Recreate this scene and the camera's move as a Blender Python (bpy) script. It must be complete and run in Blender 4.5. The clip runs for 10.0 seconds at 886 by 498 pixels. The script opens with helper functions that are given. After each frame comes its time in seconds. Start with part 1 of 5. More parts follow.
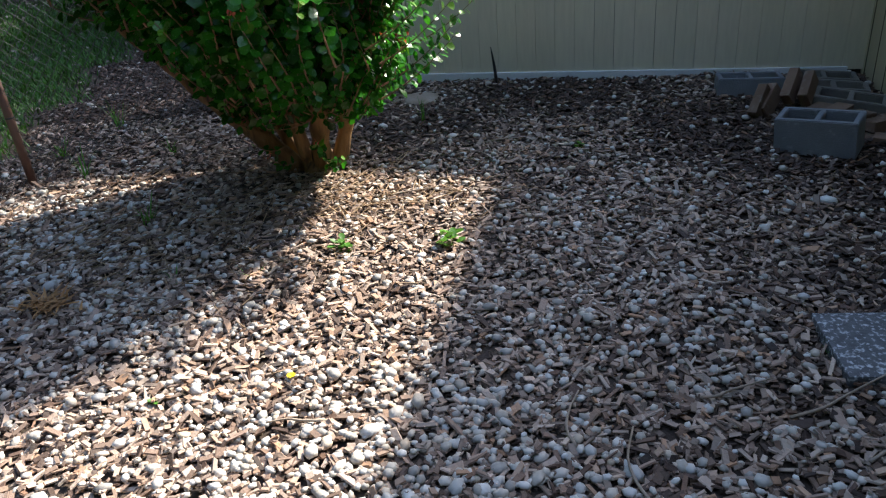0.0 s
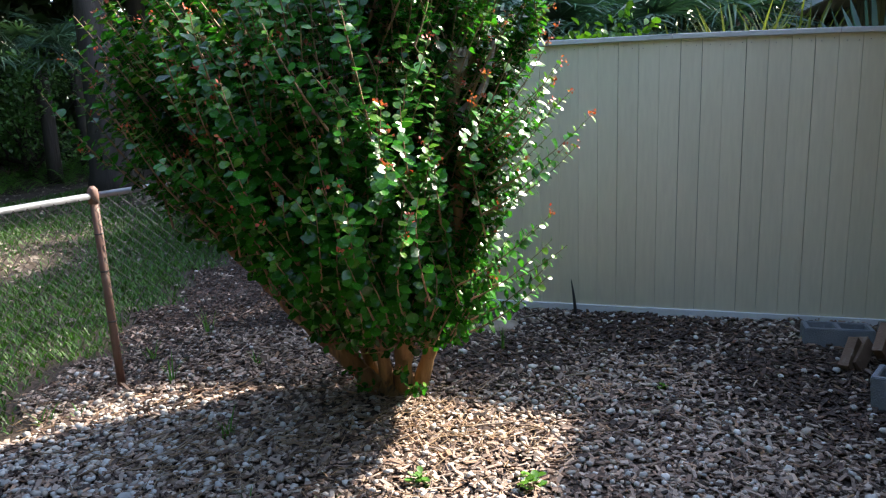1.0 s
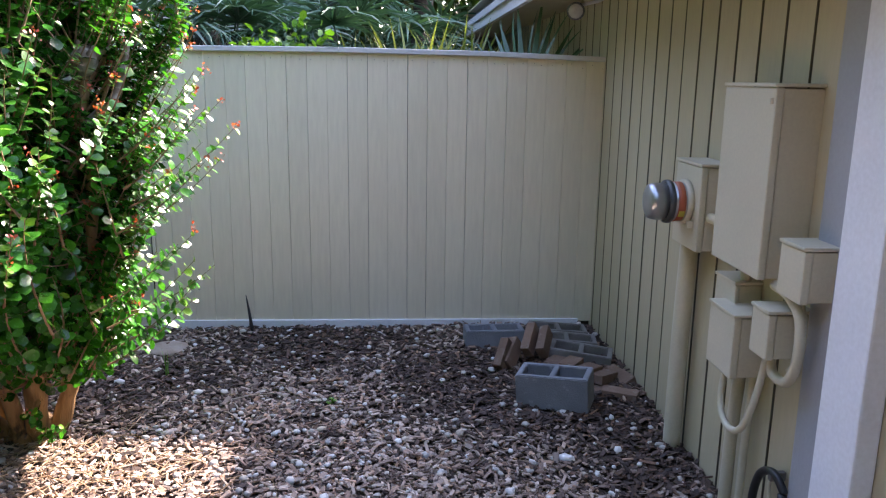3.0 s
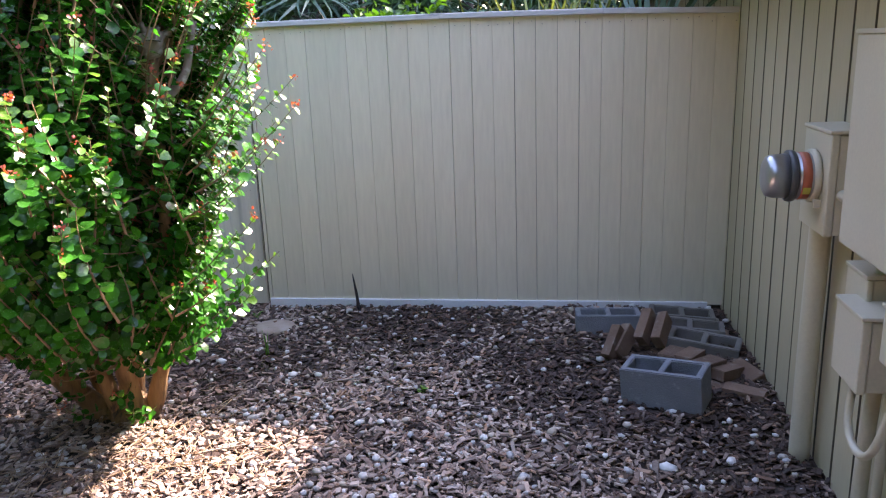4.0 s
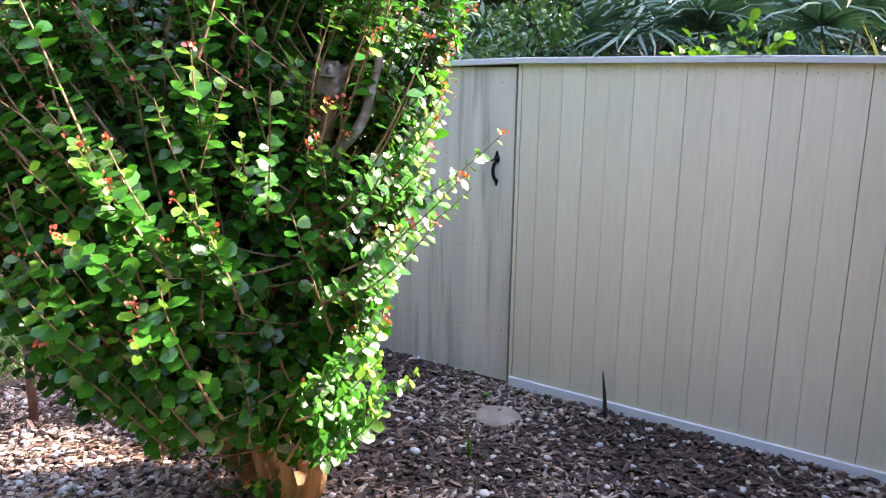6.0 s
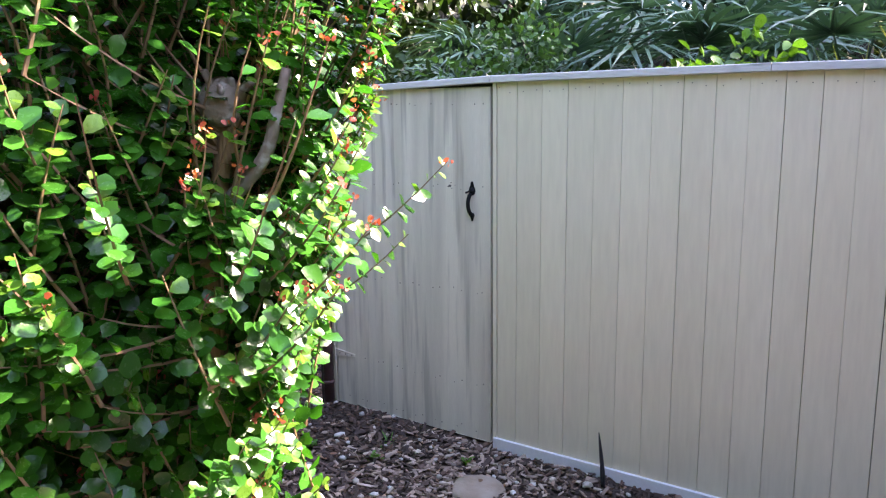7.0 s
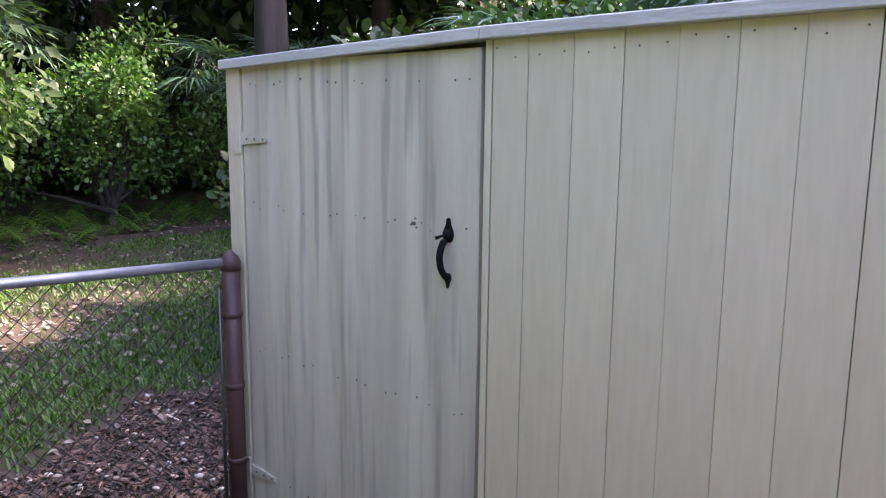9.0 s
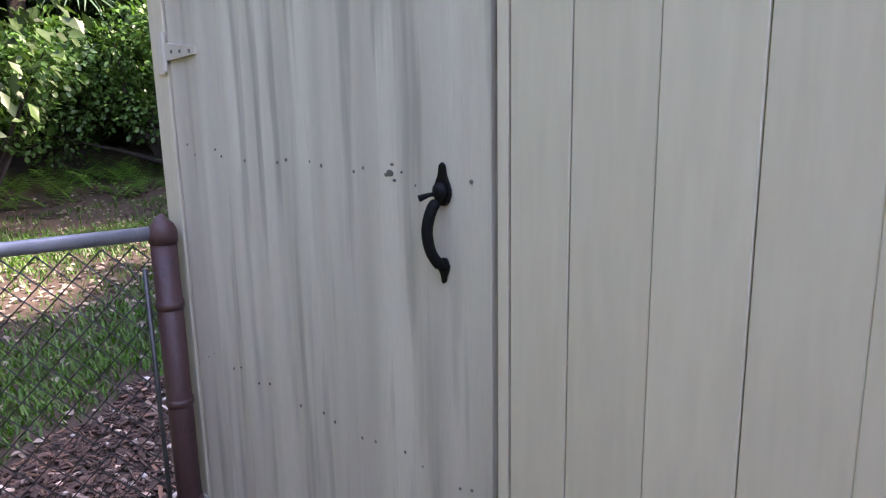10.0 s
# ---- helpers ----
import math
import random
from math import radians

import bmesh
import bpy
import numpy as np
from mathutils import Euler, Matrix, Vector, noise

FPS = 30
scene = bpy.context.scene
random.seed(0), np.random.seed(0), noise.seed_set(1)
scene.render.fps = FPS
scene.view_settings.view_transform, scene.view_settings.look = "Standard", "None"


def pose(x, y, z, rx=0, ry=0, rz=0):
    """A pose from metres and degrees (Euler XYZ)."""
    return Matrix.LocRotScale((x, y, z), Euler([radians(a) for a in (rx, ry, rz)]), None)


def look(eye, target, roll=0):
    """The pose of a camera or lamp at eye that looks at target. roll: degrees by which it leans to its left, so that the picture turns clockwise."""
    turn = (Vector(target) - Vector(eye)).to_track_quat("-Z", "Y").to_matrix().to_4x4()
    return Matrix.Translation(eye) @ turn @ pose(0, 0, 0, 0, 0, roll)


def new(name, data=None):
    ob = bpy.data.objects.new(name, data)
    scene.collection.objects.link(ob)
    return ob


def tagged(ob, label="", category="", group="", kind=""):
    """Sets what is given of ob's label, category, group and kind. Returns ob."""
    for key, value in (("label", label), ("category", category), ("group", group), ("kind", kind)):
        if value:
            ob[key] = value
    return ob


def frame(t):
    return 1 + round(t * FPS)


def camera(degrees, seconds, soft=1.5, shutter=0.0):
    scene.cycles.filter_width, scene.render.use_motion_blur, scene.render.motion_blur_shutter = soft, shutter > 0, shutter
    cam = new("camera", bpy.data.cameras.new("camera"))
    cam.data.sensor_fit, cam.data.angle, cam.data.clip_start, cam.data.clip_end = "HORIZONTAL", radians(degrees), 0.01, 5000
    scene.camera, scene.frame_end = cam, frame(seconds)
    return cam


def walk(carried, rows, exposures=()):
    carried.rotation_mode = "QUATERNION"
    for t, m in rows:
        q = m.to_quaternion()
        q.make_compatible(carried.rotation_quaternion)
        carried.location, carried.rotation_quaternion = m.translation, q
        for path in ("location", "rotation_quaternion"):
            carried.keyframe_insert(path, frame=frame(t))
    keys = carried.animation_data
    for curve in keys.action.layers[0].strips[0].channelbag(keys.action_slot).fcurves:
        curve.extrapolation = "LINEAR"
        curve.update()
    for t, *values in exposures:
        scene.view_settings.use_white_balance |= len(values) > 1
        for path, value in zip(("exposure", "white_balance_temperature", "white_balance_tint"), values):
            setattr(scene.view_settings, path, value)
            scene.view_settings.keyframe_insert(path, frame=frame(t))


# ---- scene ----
cam = camera(59.8, 10.0, 1.2)
PATH = [
    (0, (-0.447, 0.028, 1.705), (-0.886, 1.735, 0.759), -5.0),
    (0.5, (-0.551, -0.004, 1.733), (-1.16, 1.789, 1.091), -4.6),
    (1, (-0.553, 0.025, 1.834), (-1.162, 1.879, 1.394), -2.3),
    (1.5, (-0.532, 0.046, 1.857), (-1.096, 1.918, 1.433), -0.9),
    (2, (-0.493, 0.092, 1.866), (-0.791, 2.028, 1.462), 0.6),
    (2.5, (-0.413, 0.104, 1.851), (-0.33, 2.053, 1.409), 1.6),
    (2.7, (-0.396, 0.125, 1.849), (-0.257, 2.073, 1.419), 0.5),
    (3.8, (-0.023, 0.452, 1.849), (-0.167, 2.385, 1.354), -0.1),
    (4, (0.01, 0.512, 1.849), (-0.277, 2.424, 1.337), -2.2),
    (4.5, (0.063, 0.821, 1.832), (-0.495, 2.685, 1.371), -1.2),
    (5, (0.095, 1.103, 1.897), (-0.697, 2.897, 1.501), -0.6),
    (5.2, (0.1, 1.2, 1.903), (-0.738, 2.972, 1.508), -3.5),
    (6.3, (0.185, 1.767, 1.895), (-1.0, 3.313, 1.442), 0.9),
    (6.5, (0.174, 1.859, 1.89), (-1.032, 3.382, 1.416), -0.9),
    (7, (0.037, 2.196, 1.87), (-1.103, 3.801, 1.516), -0.7),
    (7.5, (-0.121, 2.521, 1.859), (-1.215, 4.142, 1.439), -0.5),
    (7.8, (-0.188, 2.765, 1.852), (-1.372, 4.335, 1.49), -1.8),
    (8, (-0.251, 2.997, 1.867), (-1.487, 4.539, 1.56), -2.2),
    (8.5, (-0.403, 3.396, 1.841), (-1.649, 4.922, 1.499), -0.0),
    (9, (-0.698, 3.819, 1.783), (-1.984, 5.316, 1.458), 0.6),
    (9.5, (-0.964, 4.226, 1.695), (-2.278, 5.657, 1.222), -1.8),
    (10, (-1.196, 4.625, 1.665), (-2.612, 5.96, 1.206), -1.1),
]
EXPOSURES = [(0.0, 2.35, 6700, 9), (1.0, 2.82, 6900, 12), (2.0, 3.2, 7050, 17), (2.5, 3.48, 7050, 22), (4.5, 3.68, 7150, 30), (6.5, 3.9, 7300, 31), (8.0, 3.72, 7300, 36), (9.0, 3.62, 7500, 37), (10.0, 3.6, 7500, 37)]
walk(cam, [(t, look(eye, target, roll)) for t, eye, target, roll in PATH], EXPOSURES)


# ---- light ----
SUN = Vector((0.67, 0.98, 1.0)).normalized()
world = bpy.data.worlds.new("world")
scene.world = world
world.use_nodes = True
wn = world.node_tree.nodes
sky = wn.new("ShaderNodeTexSky")
sky.sky_type, sky.sun_disc = "NISHITA", False
sky.sun_elevation = math.asin(SUN.z)
sky.sun_rotation = math.atan2(SUN.x, SUN.y)
wn["Background"].inputs["Strength"].default_value = 0.125
world.node_tree.links.new(sky.outputs[0], wn["Background"].inputs[0])
sun_data = bpy.data.lights.new("sun", "SUN")
sun_data.energy, sun_data.angle, sun_data.color = 2.8, radians(2.2), (1.0, 0.94, 0.84)
sun = new("sun", sun_data)
sun.matrix_world = look(SUN * 20, (0, 0, 0))


# ---- materials ----
def mat(name, a, b, rough=0.6, scale=4.0, fine=60.0, bump=0.2, rnd="", spread=0.3, metal=0.0, stretch=(1, 1, 1), stain=None,
        stain_at=0.62, translucent=0.0, coat=0.0, ramp=None, spec=0.5):
    """Two tones mixed by a coarse and a fine noise, fine relief, a tone of its own for each island or object, and stains."""
    m = bpy.data.materials.new(name)
    m.use_nodes = True
    nt = m.node_tree
    n, l = nt.nodes, nt.links
    p = n["Principled BSDF"]
    co = n.new("ShaderNodeNewGeometry")
    mp = n.new("ShaderNodeMapping")
    mp.inputs["Scale"].default_value = stretch
    l.new(co.outputs["Position"], mp.inputs[0])

    def tex(s, d=4.0):
        t = n.new("ShaderNodeTexNoise")
        t.inputs["Scale"].default_value, t.inputs["Detail"].default_value = s, d
        l.new(mp.outputs[0], t.inputs["Vector"])
        return t

    def mix(f, x, y, kind="MIX"):
        k = n.new("ShaderNodeMix")
        k.data_type, k.blend_type = "RGBA", kind
        for s, v in ((k.inputs[0], f), (k.inputs[6], x), (k.inputs[7], y)):
            if isinstance(v, (int, float)):
                s.default_value = v
            elif isinstance(v, tuple):
                s.default_value = (*v, 1) if len(v) == 3 else v
            else:
                l.new(v, s)
        return k.outputs[2]

    def curve(v, lo, hi):
        r = n.new("ShaderNodeMapRange")
        r.inputs["From Min"].default_value, r.inputs["From Max"].default_value = lo, hi
        l.new(v, r.inputs["Value"])
        return r.outputs[0]

    big, small = tex(scale), tex(fine, 6.0)
    col = mix(curve(big.outputs["Fac"], 0.35, 0.65), a, b)
    if rnd:
        src = n.new("ShaderNodeNewGeometry" if rnd == "island" else "ShaderNodeObjectInfo")
        val = src.outputs["Random Per Island" if rnd == "island" else "Random"]
        if ramp:
            cr = n.new("ShaderNodeValToRGB")
            while len(cr.color_ramp.elements) < len(ramp):
                cr.color_ramp.elements.new(0.5)
            for e, (at, c) in zip(cr.color_ramp.elements, ramp):
                e.position, e.color = at, (*c, 1)
            l.new(val, cr.inputs[0])
            col = mix(0.35, cr.outputs[0], col)
        hsv = n.new("ShaderNodeHueSaturation")
        mr = n.new("ShaderNodeMapRange")
        mr.inputs["To Min"].default_value, mr.inputs["To Max"].default_value = 1 - spread, 1 + spread
        wn2 = n.new("ShaderNodeTexWhiteNoise")
        wn2.noise_dimensions = "1D"
        l.new(val, wn2.inputs["W"])
        l.new(wn2.outputs["Value"], mr.inputs["Value"])
        l.new(mr.outputs[0], hsv.inputs["Value"])
        l.new(col, hsv.inputs["Color"])
        col = hsv.outputs[0]
    shade = curve(small.outputs["Fac"], 0.3, 0.7)
    col = mix(0.22, col, mix(shade, (0.62, 0.6, 0.57), (1.0, 1.0, 1.0)), "MULTIPLY")
    if stain:
        st = tex(scale * 2.3, 5.0)
        f = curve(st.outputs["Fac"], stain_at, stain_at + 0.14)
        col = mix(f, col, stain)
    l.new(col, p.inputs["Base Color"])
    rr = n.new("ShaderNodeMapRange")
    rr.inputs["To Min"].default_value, rr.inputs["To Max"].default_value = max(0.03, rough - 0.1), min(1, rough + 0.12)
    l.new(small.outputs["Fac"], rr.inputs["Value"])
    l.new(rr.outputs[0], p.inputs["Roughness"])
    p.inputs["Metallic"].default_value = metal
    p.inputs["Specular IOR Level"].default_value = spec
    p.inputs["Coat Weight"].default_value = coat
    if bump:
        bp = n.new("ShaderNodeBump")
        bp.inputs["Strength"].default_value, bp.inputs["Distance"].default_value = bump, 0.01
        l.new(small.outputs["Fac"], bp.inputs["Height"])
        l.new(bp.outputs[0], p.inputs["Normal"])
    if translucent:
        tr = n.new("ShaderNodeBsdfTranslucent")
        l.new(mix(1.0, col, (1.5, 1.75, 0.75), "MULTIPLY"), tr.inputs["Color"])
        ms = n.new("ShaderNodeMixShader")
        ms.inputs[0].default_value = translucent
        l.new(p.outputs[0], ms.inputs[1])
        l.new(tr.outputs[0], ms.inputs[2])
        l.new(ms.outputs[0], n["Material Output"].inputs["Surface"])
    return m


M = {}
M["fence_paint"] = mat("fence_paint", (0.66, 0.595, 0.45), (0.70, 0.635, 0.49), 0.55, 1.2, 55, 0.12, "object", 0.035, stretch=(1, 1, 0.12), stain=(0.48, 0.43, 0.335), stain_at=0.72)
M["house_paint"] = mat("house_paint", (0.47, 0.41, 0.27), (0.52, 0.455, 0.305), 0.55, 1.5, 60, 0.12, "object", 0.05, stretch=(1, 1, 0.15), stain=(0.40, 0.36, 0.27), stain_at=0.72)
M["gate_paint"] = mat("gate_paint", (0.68, 0.63, 0.52), (0.54, 0.495, 0.41), 0.6, 1.7, 70, 0.15, stretch=(5.5, 5.5, 0.34), stain=(0.42, 0.385, 0.32), stain_at=0.53)
M["box_paint"] = mat("box_paint", (0.55, 0.50, 0.37), (0.58, 0.525, 0.39), 0.42, 3, 90, 0.06, stain=(0.45, 0.41, 0.31), stain_at=0.74)
M["white_paint"] = mat("white_paint", (0.74, 0.75, 0.78), (0.68, 0.69, 0.72), 0.5, 3, 60, 0.15, stain=(0.5, 0.5, 0.5), stain_at=0.7)
# White trim in two tones: shade as grey, sky-lit blue as brighter white.
M["white_trim_shade"] = mat("white_trim_shade", (0.38, 0.39, 0.41), (0.35, 0.36, 0.38), 0.5, 3, 60, 0.1)
M["white_board"] = mat("white_board", (0.84, 0.85, 0.88), (0.81, 0.82, 0.86), 0.45, 3, 60, 0.1)
M["cap_paint"] = mat("cap_paint", (0.50, 0.51, 0.52), (0.58, 0.58, 0.58), 0.6, 4, 50, 0.3, stain=(0.26, 0.27, 0.27), stain_at=0.6, stretch=(0.5, 2, 2))
M["dark_wood"] = mat("dark_wood", (0.05, 0.042, 0.034), (0.08, 0.065, 0.05), 0.85, 5, 40, 0.3)
# One dark tone for both the dirt and the shade in siding grooves.
M["groove_dirt_shade"] = mat("groove_dirt_shade", (0.075, 0.062, 0.042), (0.11, 0.092, 0.062), 0.8, 4, 50, 0.3)
# Redder mulch, its colour darkened for the shade near wall and corner.
M["shaded_red_chips"] = mat("shaded_red_chips", (0.06, 0.034, 0.025), (0.10, 0.062, 0.046), 0.7, 1.2, 90, 0.35, "island", 0.45,
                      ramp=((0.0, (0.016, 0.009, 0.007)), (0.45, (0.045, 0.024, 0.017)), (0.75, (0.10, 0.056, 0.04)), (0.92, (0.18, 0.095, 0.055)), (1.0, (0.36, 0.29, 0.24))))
M["soil"] = mat("soil", (0.035, 0.022, 0.016), (0.06, 0.042, 0.03), 0.95, 1.3, 45, 0.8, stain=(0.045, 0.032, 0.024), stain_at=0.56)
M["chips"] = mat("chips", (0.22, 0.15, 0.115), (0.38, 0.29, 0.235), 0.85, 1.2, 90, 0.35, "island", 0.4,
                 ramp=((0.0, (0.05, 0.026, 0.017)), (0.2, (0.15, 0.085, 0.058)), (0.4, (0.33, 0.235, 0.185)), (0.75, (0.50, 0.41, 0.345)), (0.9, (0.36, 0.18, 0.085)), (1.0, (0.56, 0.49, 0.42))))
M["pebbles"] = mat("pebbles", (0.45, 0.43, 0.40), (0.52, 0.49, 0.45), 0.6, 12, 80, 0.2, "island", 0.22,
                   ramp=((0.0, (0.30, 0.28, 0.26)), (0.3, (0.46, 0.40, 0.33)), (0.55, (0.56, 0.55, 0.53)), (0.8, (0.62, 0.61, 0.60)), (0.92, (0.46, 0.33, 0.2)), (1.0, (0.70, 0.70, 0.69))))
M["leaf"] = mat("leaf", (0.016, 0.108, 0.012), (0.032, 0.160, 0.018), 0.24, 6, 90, 0.1, "island", 0.6, translucent=0.3, spec=0.45)
M["young_leaf"] = mat("young_leaf", (0.06, 0.17, 0.016), (0.09, 0.21, 0.02), 0.28, 6, 90, 0.1, "island", 0.35, translucent=0.22)
M["bud"] = mat("bud", (0.45, 0.06, 0.045), (0.55, 0.15, 0.07), 0.5, 20, 90, 0.1, "island", 0.35, translucent=0.2)
M["bark"] = mat("bark", (0.17, 0.09, 0.038), (0.33, 0.20, 0.09), 0.75, 7, 45, 0.7, stretch=(2.4, 2.4, 0.35), stain=(0.07, 0.048, 0.034), stain_at=0.56)
M["grey_bark"] = mat("grey_bark", (0.30, 0.25, 0.21), (0.22, 0.16, 0.12), 0.8, 9, 60, 0.6, stain=(0.45, 0.41, 0.37), stain_at=0.55)
M["twig"] = mat("twig", (0.20, 0.115, 0.065), (0.27, 0.17, 0.09), 0.7, 9, 60, 0.3)
M["dead_twig"] = mat("dead_twig", (0.30, 0.23, 0.17), (0.38, 0.31, 0.25), 0.85, 9, 60, 0.4)
M["concrete"] = mat("concrete", (0.17, 0.185, 0.21), (0.21, 0.225, 0.25), 0.9, 7, 130, 0.6, stain=(0.34, 0.35, 0.37), stain_at=0.62)
M["old_concrete"] = mat("old_concrete", (0.14, 0.13, 0.12), (0.19, 0.178, 0.16), 0.9, 7, 110, 0.6, "object", 0.12, stain=(0.15, 0.14, 0.12), stain_at=0.58)
M["brick"] = mat("brick", (0.15, 0.09, 0.06), (0.19, 0.12, 0.085), 0.9, 8, 100, 0.5, "object", 0.25, stain=(0.24, 0.19, 0.15), stain_at=0.58)
M["black_iron"] = mat("black_iron", (0.003, 0.003, 0.0035), (0.006, 0.006, 0.007), 0.62, 12, 120, 0.2, spec=0.2)
M["black_rubber"] = mat("black_rubber", (0.016, 0.016, 0.018), (0.024, 0.024, 0.026), 0.4, 12, 120, 0.1)
M["nail"] = mat("nail", (0.20, 0.18, 0.16), (0.11, 0.10, 0.09), 0.6, 20, 60, 0.1)
M["rust"] = mat("rust", (0.17, 0.085, 0.065), (0.24, 0.15, 0.12), 0.65, 9, 70, 0.3, stain=(0.33, 0.27, 0.24), stain_at=0.58, stretch=(1, 1, 0.4))
M["maroon_paint"] = mat("maroon_paint", (0.085, 0.04, 0.04), (0.11, 0.055, 0.052), 0.5, 9, 70, 0.2, stain=(0.05, 0.03, 0.03), stain_at=0.6)
M["galvanised"] = mat("galvanised", (0.26, 0.28, 0.31), (0.36, 0.37, 0.40), 0.42, 9, 90, 0.15, metal=0.6, stain=(0.16, 0.10, 0.08), stain_at=0.7)
M["wire"] = mat("wire", (0.07, 0.07, 0.07), (0.10, 0.10, 0.098), 0.3, 20, 60, 0.1, metal=0.5)
M["steel"] = mat("steel", (0.42, 0.43, 0.45), (0.5, 0.5, 0.52), 0.32, 9, 60, 0.05, metal=0.85)
M["dark_plastic"] = mat("dark_plastic", (0.05, 0.052, 0.056), (0.07, 0.07, 0.075), 0.4, 9, 60, 0.05)
M["red_label"] = mat("red_label", (0.50, 0.10, 0.05), (0.46, 0.12, 0.06), 0.5, 9, 60, 0.05)
M["yellow_label"] = mat("yellow_label", (0.62, 0.52, 0.08), (0.55, 0.5, 0.1), 0.5, 9, 60, 0.05)
M["paper"] = mat("paper", (0.62, 0.62, 0.62), (0.7, 0.7, 0.7), 0.6, 9, 60, 0.05)
M["lamp_face"] = mat("lamp_face", (0.36, 0.35, 0.33), (0.5, 0.49, 0.47), 0.2, 9, 60, 0.05)
M["grass"] = mat("grass", (0.03, 0.105, 0.009), (0.048, 0.14, 0.012), 0.5, 0.8, 60, 0.0, "island", 0.4, translucent=0.28)
M["fern"] = mat("fern", (0.05, 0.16, 0.02), (0.08, 0.21, 0.03), 0.5, 1.5, 60, 0.0, "island", 0.35, translucent=0.3)
M["shrub_leaf"] = mat("shrub_leaf", (0.05, 0.13, 0.03), (0.075, 0.18, 0.045), 0.38, 1.5, 60, 0.0, "island", 0.4, translucent=0.25)
M["woods_leaf"] = mat("woods_leaf", (0.022, 0.052, 0.014), (0.035, 0.075, 0.018), 0.5, 0.7, 30, 0.0, "island", 0.45, translucent=0.2)
M["palm_leaf"] = mat("palm_leaf", (0.055, 0.125, 0.08), (0.08, 0.165, 0.10), 0.36, 1.5, 40, 0.0, "island", 0.3, translucent=0.15)
M["spiky_leaf"] = mat("spiky_leaf", (0.20, 0.24, 0.06), (0.28, 0.27, 0.10), 0.45, 1.5, 40, 0.0, "island", 0.35, translucent=0.3)
M["dead_frond"] = mat("dead_frond", (0.32, 0.26, 0.16), (0.40, 0.33, 0.2), 0.7, 2, 40, 0.0, "island", 0.3)
M["dark_bark"] = mat("dark_bark", (0.032, 0.026, 0.022), (0.058, 0.046, 0.04), 0.9, 3, 18, 1.0, stretch=(2, 2, 0.3))
M["dry_leaf"] = mat("dry_leaf", (0.30, 0.14, 0.05), (0.36, 0.19, 0.08), 0.75, 9, 60, 0.2, "island", 0.35, translucent=0.15)
M["straw"] = mat("straw", (0.24, 0.155, 0.09), (0.34, 0.24, 0.15), 0.8, 9, 60, 0.1, "island", 0.4)
M["petal"] = mat("petal", (0.75, 0.55, 0.02), (0.8, 0.62, 0.03), 0.5, 9, 60, 0.0)
M["shingle"] = mat("shingle", (0.20, 0.20, 0.21), (0.27, 0.27, 0.28), 0.9, 3, 40, 0.4)
M["litter"] = mat("litter", (0.20, 0.165, 0.13), (0.27, 0.225, 0.18), 0.9, 4, 50, 0.4, "island", 0.35)
M["granite"] = mat("granite", (0.09, 0.095, 0.105), (0.13, 0.135, 0.15), 0.75, 30, 160, 0.4, stain=(0.55, 0.57, 0.6), stain_at=0.53)


# ---- builders ----
def link(name, verts, faces, material, parent=None, label="", smooth=False):
    me = bpy.data.meshes.new(name)
    me.from_pydata([tuple(v) for v in verts], [], faces)
    me.materials.append(M[material])
    if smooth:
        me.polygons.foreach_set("use_smooth", [True] * len(me.polygons))
    ob = new(name, me)
    ob.parent = parent
    return tagged(ob, label)


def part(name, bm, material, parent=None, label="", smooth=False):
    me = bpy.data.meshes.new(name)
    bmesh.ops.recalc_face_normals(bm, faces=bm.faces)
    bm.to_mesh(me)
    bm.free()
    me.materials.append(M[material])
    if smooth:
        me.polygons.foreach_set("use_smooth", [True] * len(me.polygons))
    ob = new(name, me)
    ob.parent = parent
    return tagged(ob, label)


def box(x0, x1, y0, y1, z0, z1, bevel=0.004, bm=None, m=None):
    bm = bm or bmesh.new()
    r = bmesh.ops.create_cube(bm, size=1.0)
    k = Matrix.Translation(((x0 + x1) / 2, (y0 + y1) / 2, (z0 + z1) / 2)) @ Matrix.Diagonal((x1 - x0, y1 - y0, z1 - z0, 1))
    bmesh.ops.transform(bm, matrix=(m or Matrix()) @ k, verts=r["verts"])
    if bevel:
        es = {e for v in r["verts"] for e in v.link_edges}
        bmesh.ops.bevel(bm, geom=list(es), offset=bevel, segments=2, affect="EDGES", profile=0.6)
    return bm


def tube_data(points, radii, sides=8, closed=True):
    """Rings along a line of points."""
    pts = [Vector(p) for p in points]
    if not hasattr(radii, "__len__"):
        radii = [radii] * len(pts)
    verts, faces = [], []
    up = None
    for i, p in enumerate(pts):
        d = (pts[min(i + 1, len(pts) - 1)] - pts[max(i - 1, 0)]).normalized()
        if up is None:
            up = d.orthogonal().normalized()
        up = (up - d * up.dot(d)).normalized()
        side = d.cross(up)
        for k in range(sides):
            a = 2 * math.pi * k / sides
            verts.append(p + (up * math.cos(a) + side * math.sin(a)) * radii[i])
    for i in range(len(pts) - 1):
        for k in range(sides):
            a, b = i * sides + k, i * sides + (k + 1) % sides
            faces.append((a, b, b + sides, a + sides))
    if closed:
        faces.append(tuple(range(sides - 1, -1, -1)))
        faces.append(tuple(range((len(pts) - 1) * sides, len(pts) * sides)))
    return verts, faces


def tube(name, points, radii, material, parent=None, sides=10, label=""):
    v, f = tube_data(points, radii, sides)
    return link(name, v, f, material, parent, label, True)


